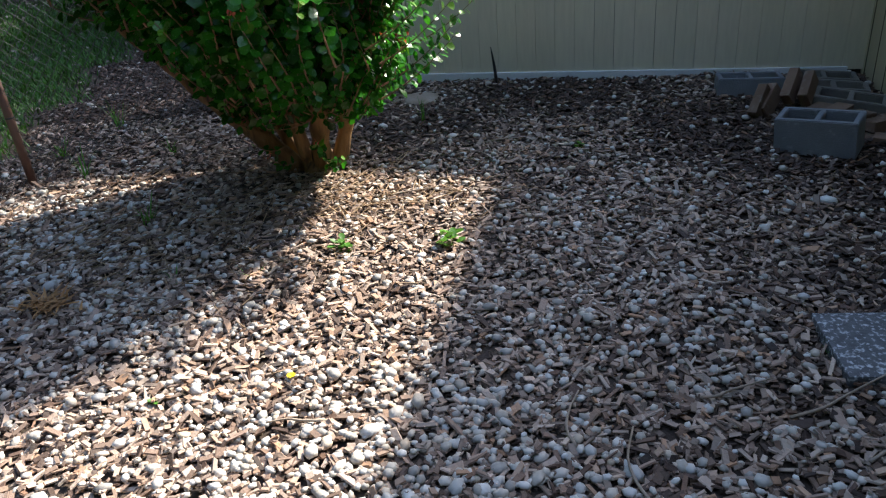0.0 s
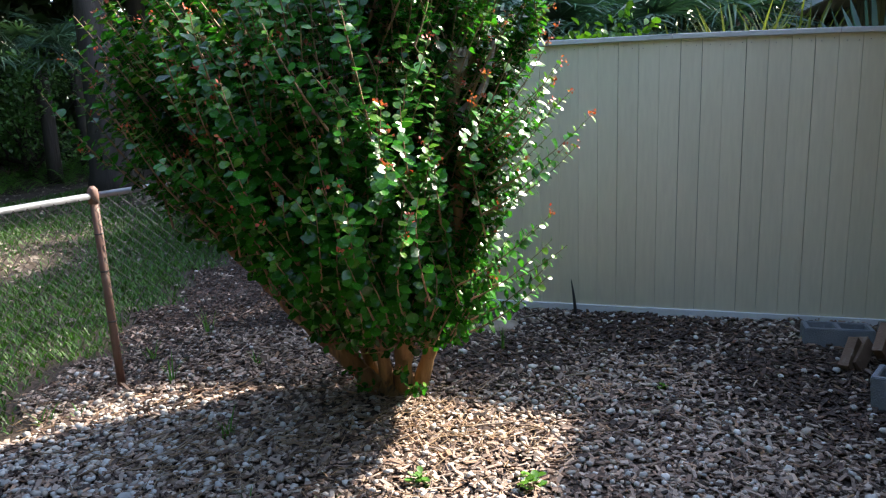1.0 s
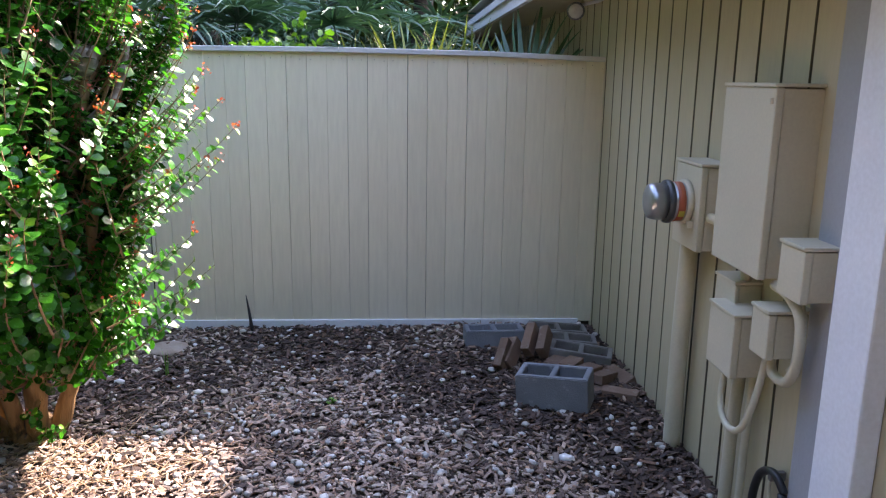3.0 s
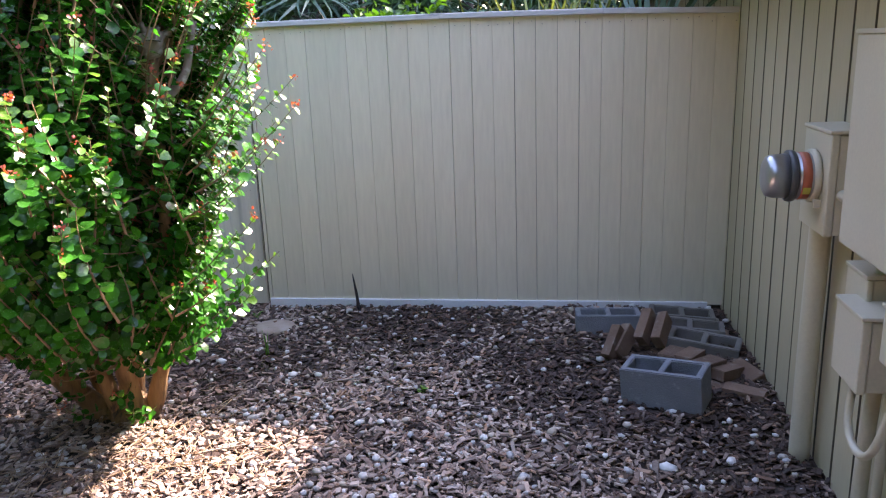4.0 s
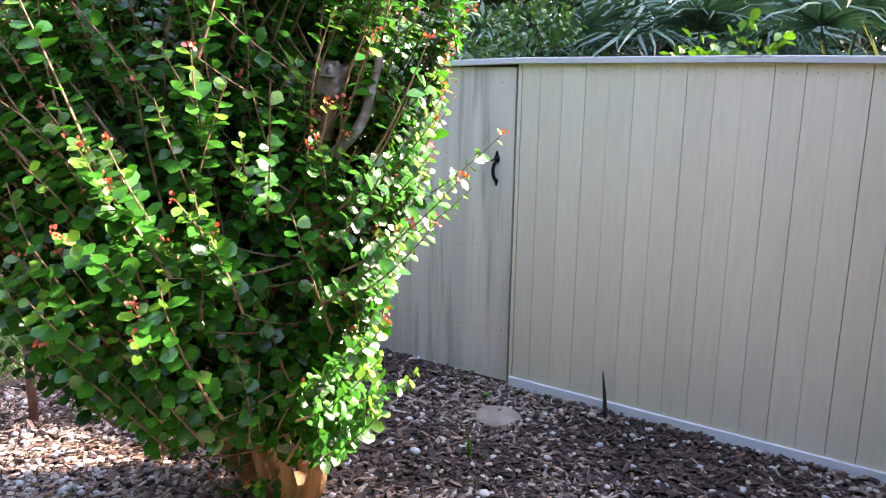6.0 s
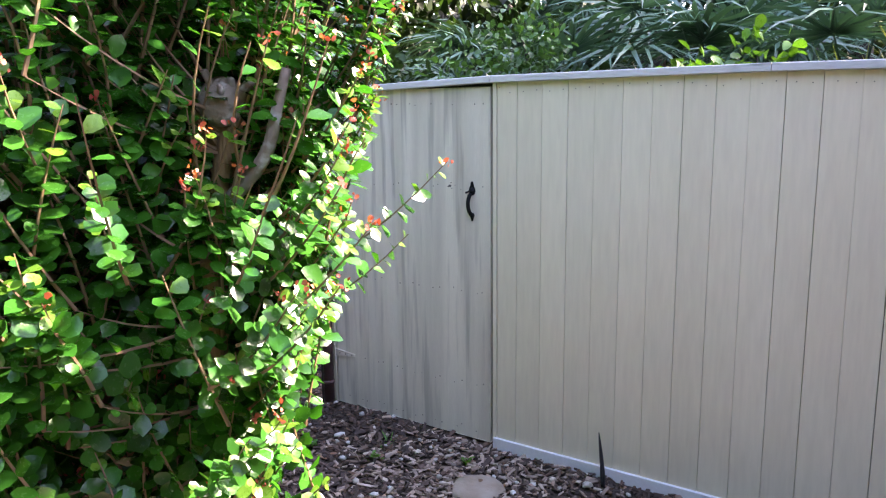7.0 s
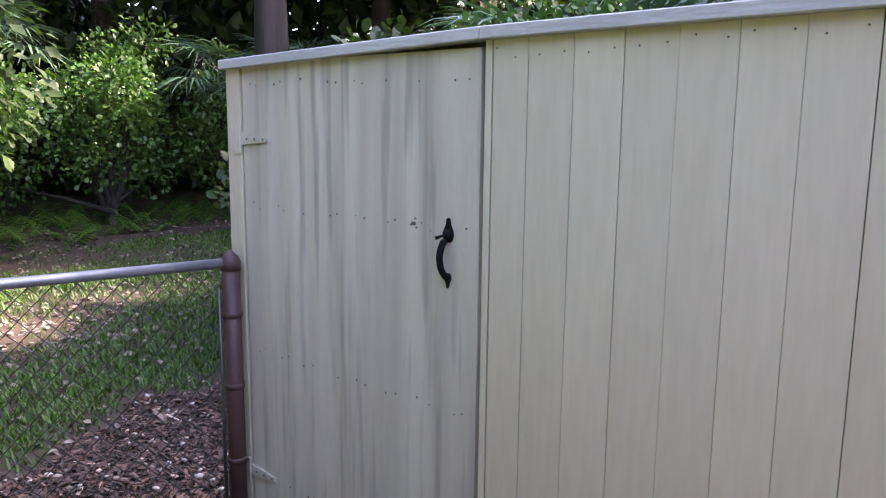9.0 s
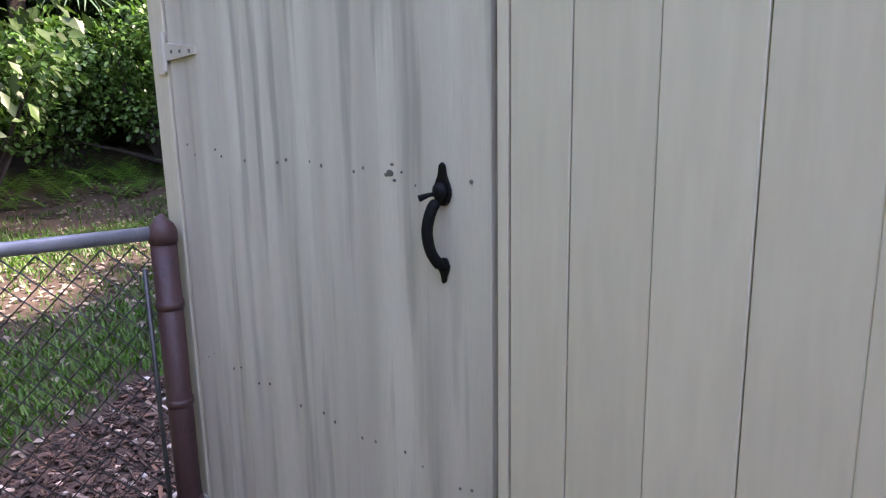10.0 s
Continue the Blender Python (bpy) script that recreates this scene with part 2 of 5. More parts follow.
def smooth_line(points, n=8):
    """A Catmull-Rom line through the points."""
    P = [Vector(p) for p in points]
    P = [P[0] * 2 - P[1]] + P + [P[-1] * 2 - P[-2]]
    out = []
    for i in range(1, len(P) - 2):
        for k in range(n):
            t = k / n
            a, b, c, d = P[i - 1:i + 3]
            out.append(0.5 * (2 * b + (c - a) * t + (2 * a - 5 * b + 4 * c - d) * t * t + (3 * b - a - 3 * c + d) * t ** 3))
    return out + [P[-2]]


def lathe(profile, sides=24):
    """A body turned round z from (radius, height) pairs."""
    verts, faces = [], []
    for r, z in profile:
        for k in range(sides):
            a = 2 * math.pi * k / sides
            verts.append((r * math.cos(a), r * math.sin(a), z))
    for i in range(len(profile) - 1):
        for k in range(sides):
            a, b = i * sides + k, i * sides + (k + 1) % sides
            faces.append((a, b, b + sides, a + sides))
    faces.append(tuple(range(sides - 1, -1, -1)))
    faces.append(tuple(range((len(profile) - 1) * sides, len(profile) * sides)))
    return verts, faces


def axes(along, up):
    """Turns whose x runs along, and whose z leans to up."""
    x = along / np.maximum(np.linalg.norm(along, axis=1, keepdims=True), 1e-9)
    y = np.cross(up, x)
    y /= np.maximum(np.linalg.norm(y, axis=1, keepdims=True), 1e-9)
    return np.stack([x, y, np.cross(x, y)], axis=2)


def scatter(name, tv, tf, R, P, S, material, parent=None, smooth=False, jitter=0.0, rng=None):
    """One mesh of many copies of a small shape (vertices tv, faces tf of one size), turned by R, scaled by S and set at P."""
    tv, tf = np.asarray(tv, float), np.asarray(tf, int)
    n, v, k = len(P), len(tv), tf.shape[1]
    local = tv[None] * np.asarray(S)[:, None, :]
    if jitter:
        local = local * (1 + jitter * (rng.random((n, v, 1)) - 0.5))
    co = np.einsum("nij,nvj->nvi", R, local) + np.asarray(P)[:, None, :]
    fa = (tf[None] + (np.arange(n) * v)[:, None, None]).reshape(-1)
    me = bpy.data.meshes.new(name)
    nf = n * len(tf)
    me.vertices.add(n * v)
    me.vertices.foreach_set("co", co.reshape(-1).astype(np.float32))
    me.loops.add(nf * k)
    me.loops.foreach_set("vertex_index", fa.astype(np.int32))
    me.polygons.add(nf)
    me.polygons.foreach_set("loop_start", np.arange(0, nf * k, k, dtype=np.int32))
    me.polygons.foreach_set("use_smooth", np.full(nf, smooth))
    me.update(calc_edges=True)
    me.materials.append(M[material])
    ob = new(name, me)
    ob.parent = parent
    return ob


def empty(name, x, y, z, rz=0):
    ob = new(name)
    ob.matrix_world = pose(x, y, z, 0, 0, rz)
    bpy.context.view_layer.update()
    return ob


# ---- ground ----
def ground_z(x, y):
    """The lie of the ground: nearly flat, a low mound round the shrub, a dip beyond the gate."""
    z = 0.10 + 0.012 * np.sin(1.7 * x + 0.6) * np.cos(1.3 * y) + 0.008 * np.sin(4.1 * x) * np.sin(3.7 * y + 1)
    z = z + 0.05 * np.exp(-((x + 2.07) ** 2 + (y - 3.7) ** 2) / 0.35)
    return z - 0.03 * np.clip((-3.0 - x) / 2, 0, 1)


gx = np.concatenate([[-400, -150, -60, -30], np.arange(-18, -6, 0.6), np.arange(-6, 1.3, 0.09), [1.6, 3, 8, 30, 120, 400]])
gy = np.concatenate([[-400, -120, -40, -12, -5, -2], np.arange(-1, 8, 0.09), np.arange(8.2, 20, 0.6), [26, 45, 120, 400]])
X, Y = np.meshgrid(gx, gy)
Z = ground_z(X, Y)
nx = len(gx)
gv = np.stack([X.ravel(), Y.ravel(), Z.ravel()], 1)
gf = [(j * nx + i, j * nx + i + 1, (j + 1) * nx + i + 1, (j + 1) * nx + i) for j in range(len(gy) - 1) for i in range(nx - 1)]
ground = link("ground", gv, gf, "soil", None, "dark bare soil under wood mulch and lawn", True)
tagged(ground, kind="structure", category="ground")

# ---- wooden privacy wall along x ----
FY, PITCH, G0 = 5.5, 0.1347, -0.242


def board_mesh(name, w, t, h, ch):
    """A board: front at y = 0, back at y = t, its front edges chamfered."""
    prof = [(-w / 2, t), (-w / 2, ch), (-w / 2 + ch, 0), (w / 2 - ch, 0), (w / 2, ch), (w / 2, t)]
    v = [(x, y, 0) for x, y in prof] + [(x, y, h) for x, y in prof]
    f = [(i, (i + 1) % 6, (i + 1) % 6 + 6, i + 6) for i in range(6)] + [(5, 4, 3, 2, 1, 0), (6, 7, 8, 9, 10, 11)]
    me = bpy.data.meshes.new(name)
    me.from_pydata(v, [], f)
    return me


CAP = [(-3.215, 1.964), (-2.0, 2.001), (-0.7, 2.006), (0.3, 1.995), (1.092, 1.970)]


def cap_z(x):
    return float(np.interp(x, [c[0] for c in CAP], [c[1] for c in CAP]))


wall_n = part("wall_north", box(-1.985, 1.09, FY + 0.02, FY + 0.085, 0.09, 1.965, 0.002), "dark_wood")
tagged(wall_n, "beige painted vertical board privacy wall with grey cap", "wall", kind="structure")
rng = random.Random(4)
fence_board = board_mesh("board", 0.1334, 0.017, 1.865, 0.0016)
fence_board.materials.append(M["fence_paint"])
for k in range(-13, 10):
    x = G0 + (k + 0.5) * PITCH
    if k == -13:
        x = (-1.972 + G0 - 12 * PITCH) / 2
    b = new("board", fence_board)
    b.parent = wall_n
    wide = 0.982 if k == 0 else 0.991 if k in (3, -3) else 0.83 if k == -13 else 1.0
    b.matrix_basis = Matrix.Translation((x, FY + rng.uniform(-0.0012, 0.0015), 0.135)) @ Matrix.Rotation(rng.uniform(-0.0005, 0.0005), 4, "Y") @ Matrix.Diagonal((wide, 1, (cap_z(x) - 0.136) / 1.865, 1))
def cap_piece(name, xs, parent):
    """A stretch of the cap board that follows the wall's slightly uneven top."""
    sec = [(-0.028, 0.003), (-0.025, 0.0), (0.112, 0.0), (0.115, 0.003), (0.115, 0.031), (0.112, 0.034), (-0.025, 0.034), (-0.028, 0.031)]
    v = [(x, FY + y, cap_z(x) + z) for x in xs for y, z in sec]
    f = [(i * 8 + k, i * 8 + (k + 1) % 8, i * 8 + 8 + (k + 1) % 8, i * 8 + 8 + k) for i in range(len(xs) - 1) for k in range(8)]
    f += [tuple(range(7, -1, -1)), tuple(range(8 * len(xs) - 8, 8 * len(xs)))]
    return link(name, v, f, "cap_paint", parent, "weathered grey painted cap board")


for xs in ((-3.215, -2.6, -2.0015), (-1.9985, -1.35, -0.7015), (-0.6985, -0.2, 0.2985), (0.3015, 0.7, 1.092)):
    cap_piece("cap", xs, wall_n)
# Dark rail added behind the gate's top gap, so no light shows through.
hv = [(x, FY + y, z) for x, z in ((-3.118, 1.90), (-2.0, 1.90), (-2.0, cap_z(-2.0) - 0.001), (-3.118, cap_z(-3.118) - 0.001)) for y in (0.03, 0.085)]
link("header", hv, [(0, 2, 4, 6), (1, 7, 5, 3), (0, 1, 3, 2), (2, 3, 5, 4), (4, 5, 7, 6), (6, 7, 1, 0)], "dark_wood", wall_n)
part("jamb_strip", box(-1.998, -1.976, FY - 0.001, FY + 0.03, 0.13, 2.0, 0.002), "fence_paint", wall_n)
trim = part("bottom_trim", box(-1.99, 1.0, FY - 0.016, FY + 0.018, 0.075, 0.155, 0.004), "white_paint", wall_n, "chipped white bottom board")

# the gate in it
gate = part("gate_1", box(-3.115, -2.004, FY + 0.022, FY + 0.06, 0.13, 1.95, 0.003), "dark_wood")
tagged(gate, "closed weathered whitish wooden plank gate with black handle", "gate", kind="structure")


def cupped_board(w, t, h, dip, n=8):
    """A plank whose face is gently cupped from joint to joint."""
    face = [((i / n - 0.5) * w, dip * 0.5 * (1 - math.cos(2 * math.pi * i / n))) for i in range(n + 1)]
    body = [(-w / 2, 0.0), (-w / 2, t), (w / 2, t), (w / 2, 0.0)]
    v, f = [], []
    for line in (face, body):
        o, k = len(v), len(line)
        v += [(x, y, 0) for x, y in line] + [(x, y, h) for x, y in line]
        f += [(o + i, o + i + 1, o + i + 1 + k, o + i + k) for i in range(k - 1)]
    o = 2 * (n + 1)
    f += [(o + 3, o + 2, o + 1, o), (o + 4, o + 5, o + 6, o + 7)]
    me = bpy.data.meshes.new("plank")
    me.from_pydata(v, [], f)
    me.polygons.foreach_set("use_smooth", [i < n for i in range(len(me.polygons))])
    me.materials.append(M["gate_paint"])
    return me


planks = [cupped_board(0.1374, 0.02, 1.868, d, 16) for d in (0.003, 0.0055, -0.003)]
for k in range(8):
    b = new("plank", planks[rng.choice((0, 0, 1, 1, 2))])
    b.parent = gate
    b.matrix_basis = Matrix.Translation((-3.112 + 0.1372 * (k + 0.5) + 0.002, FY + 0.001 + rng.uniform(-0.0003, 0.0003), 0.115))
nv, nf = lathe([(0.0045, 0.0), (0.0042, 0.0018), (0.002, 0.003)], 8)
nail_me = bpy.data.meshes.new("nail")
nail_me.from_pydata(nv, [], nf)
nail_me.materials.append(M["nail"])
for z in (1.91, 1.475, 0.93, 0.42, 0.165):
    for k in range(8):
        for d in (-0.018, 0.02):
            if rng.random() < 0.14:
                continue
            o = new("nail", nail_me)
            o.parent = gate
            s = rng.uniform(0.55, 1.0)
            o.matrix_basis = Matrix.Translation((-3.112 + 0.1372 * (k + 0.5) + d + rng.uniform(-0.008, 0.008), FY + 0.0045, z + rng.uniform(-0.012, 0.012))) @ Matrix.Rotation(radians(90), 4, "X") @ Matrix.Diagonal((s, s, 1, 1))
for k in range(-13, 10):
    for d in (-0.03, 0.035):
        x = G0 + (k + 0.5) * PITCH + d
        o = new("nail", nail_me)
        o.parent = wall_n
        o.matrix_basis = Matrix.Translation((x + rng.uniform(-0.01, 0.01), FY - 0.0002, cap_z(x) - rng.uniform(0.02, 0.05))) @ Matrix.Rotation(radians(90), 4, "X") @ Matrix.Diagonal((0.6, 0.6, 1, 1))
part("hinge_post", box(-3.205, -3.122, FY - 0.004, FY + 0.09, 0.08, 1.966, 0.004), "fence_paint", wall_n)
for z in (1.715, 0.43):
    bm = box(-3.16, -3.122, FY - 0.011, FY - 0.0035, z - 0.055, z + 0.045, 0.001)
    v = [bm.verts.new(c) for c in ((-3.116, FY - 0.008, z - 0.022), (-2.965, FY - 0.006, z - 0.008), (-2.965, FY - 0.006, z + 0.008), (-3.116, FY - 0.008, z + 0.022),
                                   (-3.116, FY + 0.002, z - 0.022), (-2.965, FY + 0.002, z - 0.008), (-2.965, FY + 0.002, z + 0.008), (-3.116, FY + 0.002, z + 0.022))]
    for q in ((0, 1, 2, 3), (0, 4, 5, 1), (1, 5, 6, 2), (2, 6, 7, 3), (3, 7, 4, 0)):
        bm.faces.new([v[i] for i in q])
    bmesh.ops.create_cone(bm, cap_ends=True, segments=10, radius1=0.006, radius2=0.006, depth=0.095, matrix=Matrix.Translation((-3.119, FY - 0.009, z)))
    h = part("strap_hinge", bm, "gate_paint", gate, "painted-over strap hinge")
    for x in (-3.08, -3.035, -2.985):
        part("screw", box(x - 0.004, x + 0.004, FY - 0.0095, FY - 0.005, z - 0.004, z + 0.004, 0.001), "nail", h)
for x, z, q in ((-2.262, 1.482, 1.9), (-2.272, 1.478, 1.2), (-2.255, 1.498, 0.9), (-2.25, 1.47, 0.8)):
    o = new("knot", nail_me)
    o.parent = gate
    o.matrix_basis = Matrix.Translation((x, FY + 0.0035, z)) @ Matrix.Rotation(radians(90), 4, "X") @ Matrix.Diagonal((q * 1.3, q * 0.8, 1, 1))
handle = empty("thumb_latch_handle", -2.122, FY, 1.315)
handle.scale = (0.88, 0.88, 0.88)
handle.location.z = 1.327
bpy.context.view_layer.update()
tagged(handle, "black iron thumb latch handle screwed on the gate", "handle")
spade = [(0.0, 0.055), (0.006, 0.05), (0.01, 0.03), (0.019, 0.012), (0.022, -0.004), (0.016, -0.02), (0.008, -0.027)]
for nm, zc, sc, flip in (("upper_plate", 0.155, 1.0, 1), ("lower_plate", 0.008, 0.62, -1)):
    ring = [(x * sc, z * sc * flip + zc) for x, z in spade] + [(-x * sc, z * sc * flip + zc) for x, z in reversed(spade[1:])]
    v = [(x, -0.004, z) for x, z in ring] + [(x, 0.003, z) for x, z in ring]
    k = len(ring)
    link(nm, v, [tuple(range(k)), tuple(range(2 * k - 1, k - 1, -1))] + [(i, i + k, (i + 1) % k + k, (i + 1) % k) for i in range(k)], "black_iron", handle)
    kv, kf = lathe([(0.019 * sc, 0), (0.018 * sc, 0.008 * sc), (0.011 * sc, 0.015 * sc), (0.003, 0.017 * sc)], 14)
    kn = link("boss", kv, kf, "black_iron", handle, "", True)
    kn.matrix_basis = Matrix.Translation((0, -0.003, zc)) @ Matrix.Rotation(radians(90), 4, "X")
tube("grip", smooth_line([(0, -0.006, 0.142), (-0.003, -0.026, 0.125), (-0.006, -0.037, 0.085), (-0.004, -0.032, 0.045), (0, -0.017, 0.018), (0, -0.004, 0.008)], 5), [0.007] * 3 + [0.0115] * 19 + [0.007] * 4, "black_iron", handle, 8)
tube("thumb_piece", [(0, 0.0, 0.15), (-0.004, -0.03, 0.152), (-0.012, -0.05, 0.146)], [0.004, 0.004, 0.007], "black_iron", handle, 6)

# ---- house along y ----
WX = 1.095
# Backing kept dark for the grooves' dirt and shade.
wall_e = part("wall_east", box(WX + 0.017, WX + 0.2, -3.0, 13.0, 0.0, 2.72, 0), "dark_wood")
tagged(wall_e, "beige painted house wall with vertical grooved siding", "wall", kind="structure")
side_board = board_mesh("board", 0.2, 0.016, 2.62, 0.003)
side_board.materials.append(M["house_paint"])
side_board.materials.append(M["groove_dirt_shade"])
# Edge faces painted dark: groove dirt with the groove's shade added.
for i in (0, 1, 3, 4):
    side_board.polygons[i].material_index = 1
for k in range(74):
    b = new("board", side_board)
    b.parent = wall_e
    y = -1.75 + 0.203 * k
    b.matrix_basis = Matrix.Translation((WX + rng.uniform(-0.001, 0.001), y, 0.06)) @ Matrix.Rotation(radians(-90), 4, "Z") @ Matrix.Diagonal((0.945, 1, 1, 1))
EX, EZ = 0.62, 2.39
roof = empty("roof", EX, 0, EZ)
tagged(roof, "low shingled house roof with pale fascia and soffit", "roof", kind="structure")


def local(ob, child):
    child.parent = ob
    child.matrix_parent_inverse = ob.matrix_world.inverted()
    return child


local(roof, part("soffit", box(EX + 0.02, WX + 0.2, -3.0, 13.0, 2.70, 2.72, 0), "house_paint"))
bm = bmesh.new()
rp = [(EX - 0.05, EZ + 0.17), (6.0, 4.35), (6.0, 4.25), (EX + 0.02, EZ + 0.1)]
vv = [[bm.verts.new((x, y, z)) for x, z in rp] for y in (-3.2, 13.2)]
for i in range(4):
    bm.faces.new((vv[0][i], vv[0][(i + 1) % 4], vv[1][(i + 1) % 4], vv[1][i]))
bm.faces.new(vv[0])
bm.faces.new(vv[1][::-1])
local(roof, part("shingle_slope", bm, "shingle"))
bm = bmesh.new()
rp = [(6.0, 4.35), (11.5, 2.5), (11.45, 2.4), (6.0, 4.25)]
vv = [[bm.verts.new((x, y, z)) for x, z in rp] for y in (-3.2, 13.2)]
for i in range(4):
    bm.faces.new((vv[0][i], vv[0][(i + 1) % 4], vv[1][(i + 1) % 4], vv[1][i]))
bm.faces.new(vv[0])
bm.faces.new(vv[1][::-1])
local(roof, part("shingle_slope", bm, "shingle"))
local(roof, part("fascia", box(EX - 0.02, EX + 0.02, -3.1, 13.1, EZ, EZ + 0.15, 0.003), "white_paint"))
local(roof, part("drip_edge", box(EX - 0.045, EX - 0.023, -3.1, 13.1, EZ + 0.09, EZ + 0.155, 0.004), "white_paint"))
for k in range(27):
    local(roof, part("soffit_board", box(EX + 0.022, WX - 0.002, -2.9 + 0.6 * k, -2.31 + 0.6 * k, EZ + 0.02, EZ + 0.04, 0.003), "house_paint"))
tagged(part("wall_far_end", box(WX + 0.2, 11, 12.8, 13.0, 0, 2.6, 0), "house_paint"), "beige painted end wall of the house", "wall", kind="structure")
tagged(part("wall_near_end", box(WX + 0.2, 11, -3.0, -2.8, 0, 2.6, 0), "house_paint"), "beige painted end wall of the house", "wall", kind="structure")

# pale corner boards on the house wall, the grey one painting the shaded side
shaded_board = part("trim_grey", box(WX - 0.03, WX - 0.002, 2.40, 2.60, 0.08, 2.6, 0.012), "white_trim_shade")
tagged(shaded_board, "grey vertical strip for the white trim board's shaded side", "trim", kind="structure")
white_board = part("trim_white", box(WX - 0.075, WX - 0.002, 2.19, 2.398, 0.08, 2.6, 0.008), "white_board")
tagged(white_board, "white painted vertical trim board with sky blue in its colour", "trim", kind="structure")


# ---- utility boxes on the house wall ----
def wall_box(name, label, x, y0, y1, z0, z1, lid=0.03, overhang=0.006):
    """A painted metal cabinet on the wall with a lid proud of its body and a rain lip."""
    ob = empty(name, WX, (y0 + y1) / 2, z0)
    tagged(ob, label, "utility box")
    local(ob, part("body", box(x + lid, WX - 0.001, y0 + 0.006, y1 - 0.006, z0, z1 - 0.004, 0.004), "box_paint"))
    local(ob, part("lid", box(x, x + lid - 0.002, y0, y1, z0 - 0.004, z1, 0.006), "box_paint"))
    local(ob, part("rain_lip", box(x - overhang, WX - 0.001, y0 - 0.004, y1 + 0.004, z1 + 0.001, z1 + 0.014, 0.004), "box_paint"))
    return ob


cabinet = wall_box("meter_cabinet", "tall beige painted metal electric cabinet on siding", 0.925, 2.70, 3.10, 1.185, 1.835)
local(cabinet, part("latch", box(0.915, 0.924, 2.715, 2.735, 1.78, 1.80, 0.002), "box_paint"))
meter = wall_box("meter_box", "beige painted meter box with round glass meter", 0.955, 3.33, 3.62, 1.14, 1.50)
my, mz = 3.475, 1.335


def turned(parent, name, profile, material, label=""):
    v, f = lathe(profile, 28)
    o = link(name, v, f, material, parent, label, True)
    o.matrix_basis = parent.matrix_world.inverted() @ Matrix.Translation((0.952, my, mz)) @ Matrix.Rotation(radians(-90), 4, "Y")
    return o


turned(meter, "collar", [(0.098, 0), (0.098, 0.018), (0.09, 0.022)], "box_paint", "beige painted ring")
turned(meter, "meter_base", [(0.086, 0.0), (0.086, 0.07), (0.08, 0.075)], "steel", "dull metal base")
turned(meter, "band", [(0.0875, 0.03), (0.0875, 0.062)], "red_label", "red label band")
turned(meter, "retaining_ring", [(0.094, 0.076), (0.096, 0.086), (0.094, 0.098), (0.08, 0.1)], "dark_plastic", "dark ring")
turned(meter, "cover", [(0.082, 0.1), (0.08, 0.15), (0.074, 0.168), (0.06, 0.176), (0.02, 0.178)], "steel", "grey glassy meter cover")
for a, m_, w in ((200, "paper", 14), (240, "yellow_label", 20), (165, "paper", 10)):
    v = []
    for h in (0.032, 0.058):
        for i in range(5):
            t = radians(a - w / 2 + w * i / 4)
            v.append((0.0885 * math.cos(t), 0.0885 * math.sin(t), h))
    o = link("sticker", v, [(i, i + 1, i + 6, i + 5) for i in range(4)], m_, meter)
    o.matrix_basis = meter.matrix_world.inverted() @ Matrix.Translation((0.952, my, mz)) @ Matrix.Rotation(radians(-90), 4, "Y")
local(meter, part("seal_tab", box(0.925, 0.95, 3.37, 3.385, 1.235, 1.265, 0.002), "box_paint"))
wall_box("breaker_box", "small beige painted box with raised cover", 0.985, 2.985, 3.165, 0.94, 1.085, 0.02)
wall_box("junction_box", "deep beige painted junction box with cable loop", 0.925, 2.835, 3.06, 0.765, 1.0)
wall_box("cable_box", "small beige painted cable box", 0.935, 2.605, 2.73, 0.925, 1.085)
wall_box("phone_box", "beige painted telephone box beside white trim", 0.955, 2.465, 2.62, 1.165, 1.335)


def conduit(name, label, pts, r, n=6):
    ob = empty(name, *pts[0])
    tagged(ob, label, "pipe")
    t = tube("pipe", smooth_line(pts, n), r, "box_paint", None, 12)
    return local(ob, t)


conduit("meter_conduit", "thick beige painted conduit from meter box into mulch", [(1.035, 3.62, 0.06), (1.035, 3.62, 0.6), (1.035, 3.60, 1.15)], 0.042)
conduit("box_link_pipe", "short beige painted pipe between two metal boxes", [(1.01, 3.06, 1.29), (1.01, 3.2, 1.29), (1.01, 3.36, 1.285)], 0.022)
conduit("cabinet_pipe", "beige painted pipe under the electric cabinet", [(1.04, 3.02, 1.0), (1.04, 3.02, 1.1), (1.04, 3.02, 1.2)], 0.022)
conduit("ground_conduit", "thin beige painted conduit down to the mulch", [(1.05, 3.04, 0.06), (1.05, 3.03, 0.5), (1.05, 3.0, 0.8)], 0.026)
conduit("ground_conduit", "thin beige painted conduit down to the mulch", [(1.06, 2.94, 0.06), (1.06, 2.93, 0.5), (1.06, 2.92, 0.8)], 0.016)
conduit("cable_loop", "beige painted cable looping under two boxes", [(0.99, 2.98, 0.8), (0.97, 2.985, 0.68), (0.96, 2.95, 0.585), (0.96, 2.87, 0.55), (0.96, 2.77, 0.6), (0.975, 2.715, 0.75), (0.99, 2.69, 0.95)], 0.013)
conduit("cable_bend", "beige painted cable bending beside the boxes", [(1.0, 2.72, 1.16), (1.0, 2.62, 1.15), (1.0, 2.53, 1.09), (1.0, 2.52, 0.95), (1.0, 2.57, 0.86), (1.0, 2.66, 0.85), (1.0, 2.7, 0.9)], 0.018)
conduit("cable_bend", "beige painted cable bending beside the boxes", [(1.03, 2.6, 1.17), (1.03, 2.55, 1.05), (1.03, 2.56, 0.93), (1.03, 2.62, 0.88)], 0.01)
hose = empty("cable_coil", 1.04, 2.66, 0.1)
tagged(hose, "black rubber cable coil hanging on the house wall", "cable")
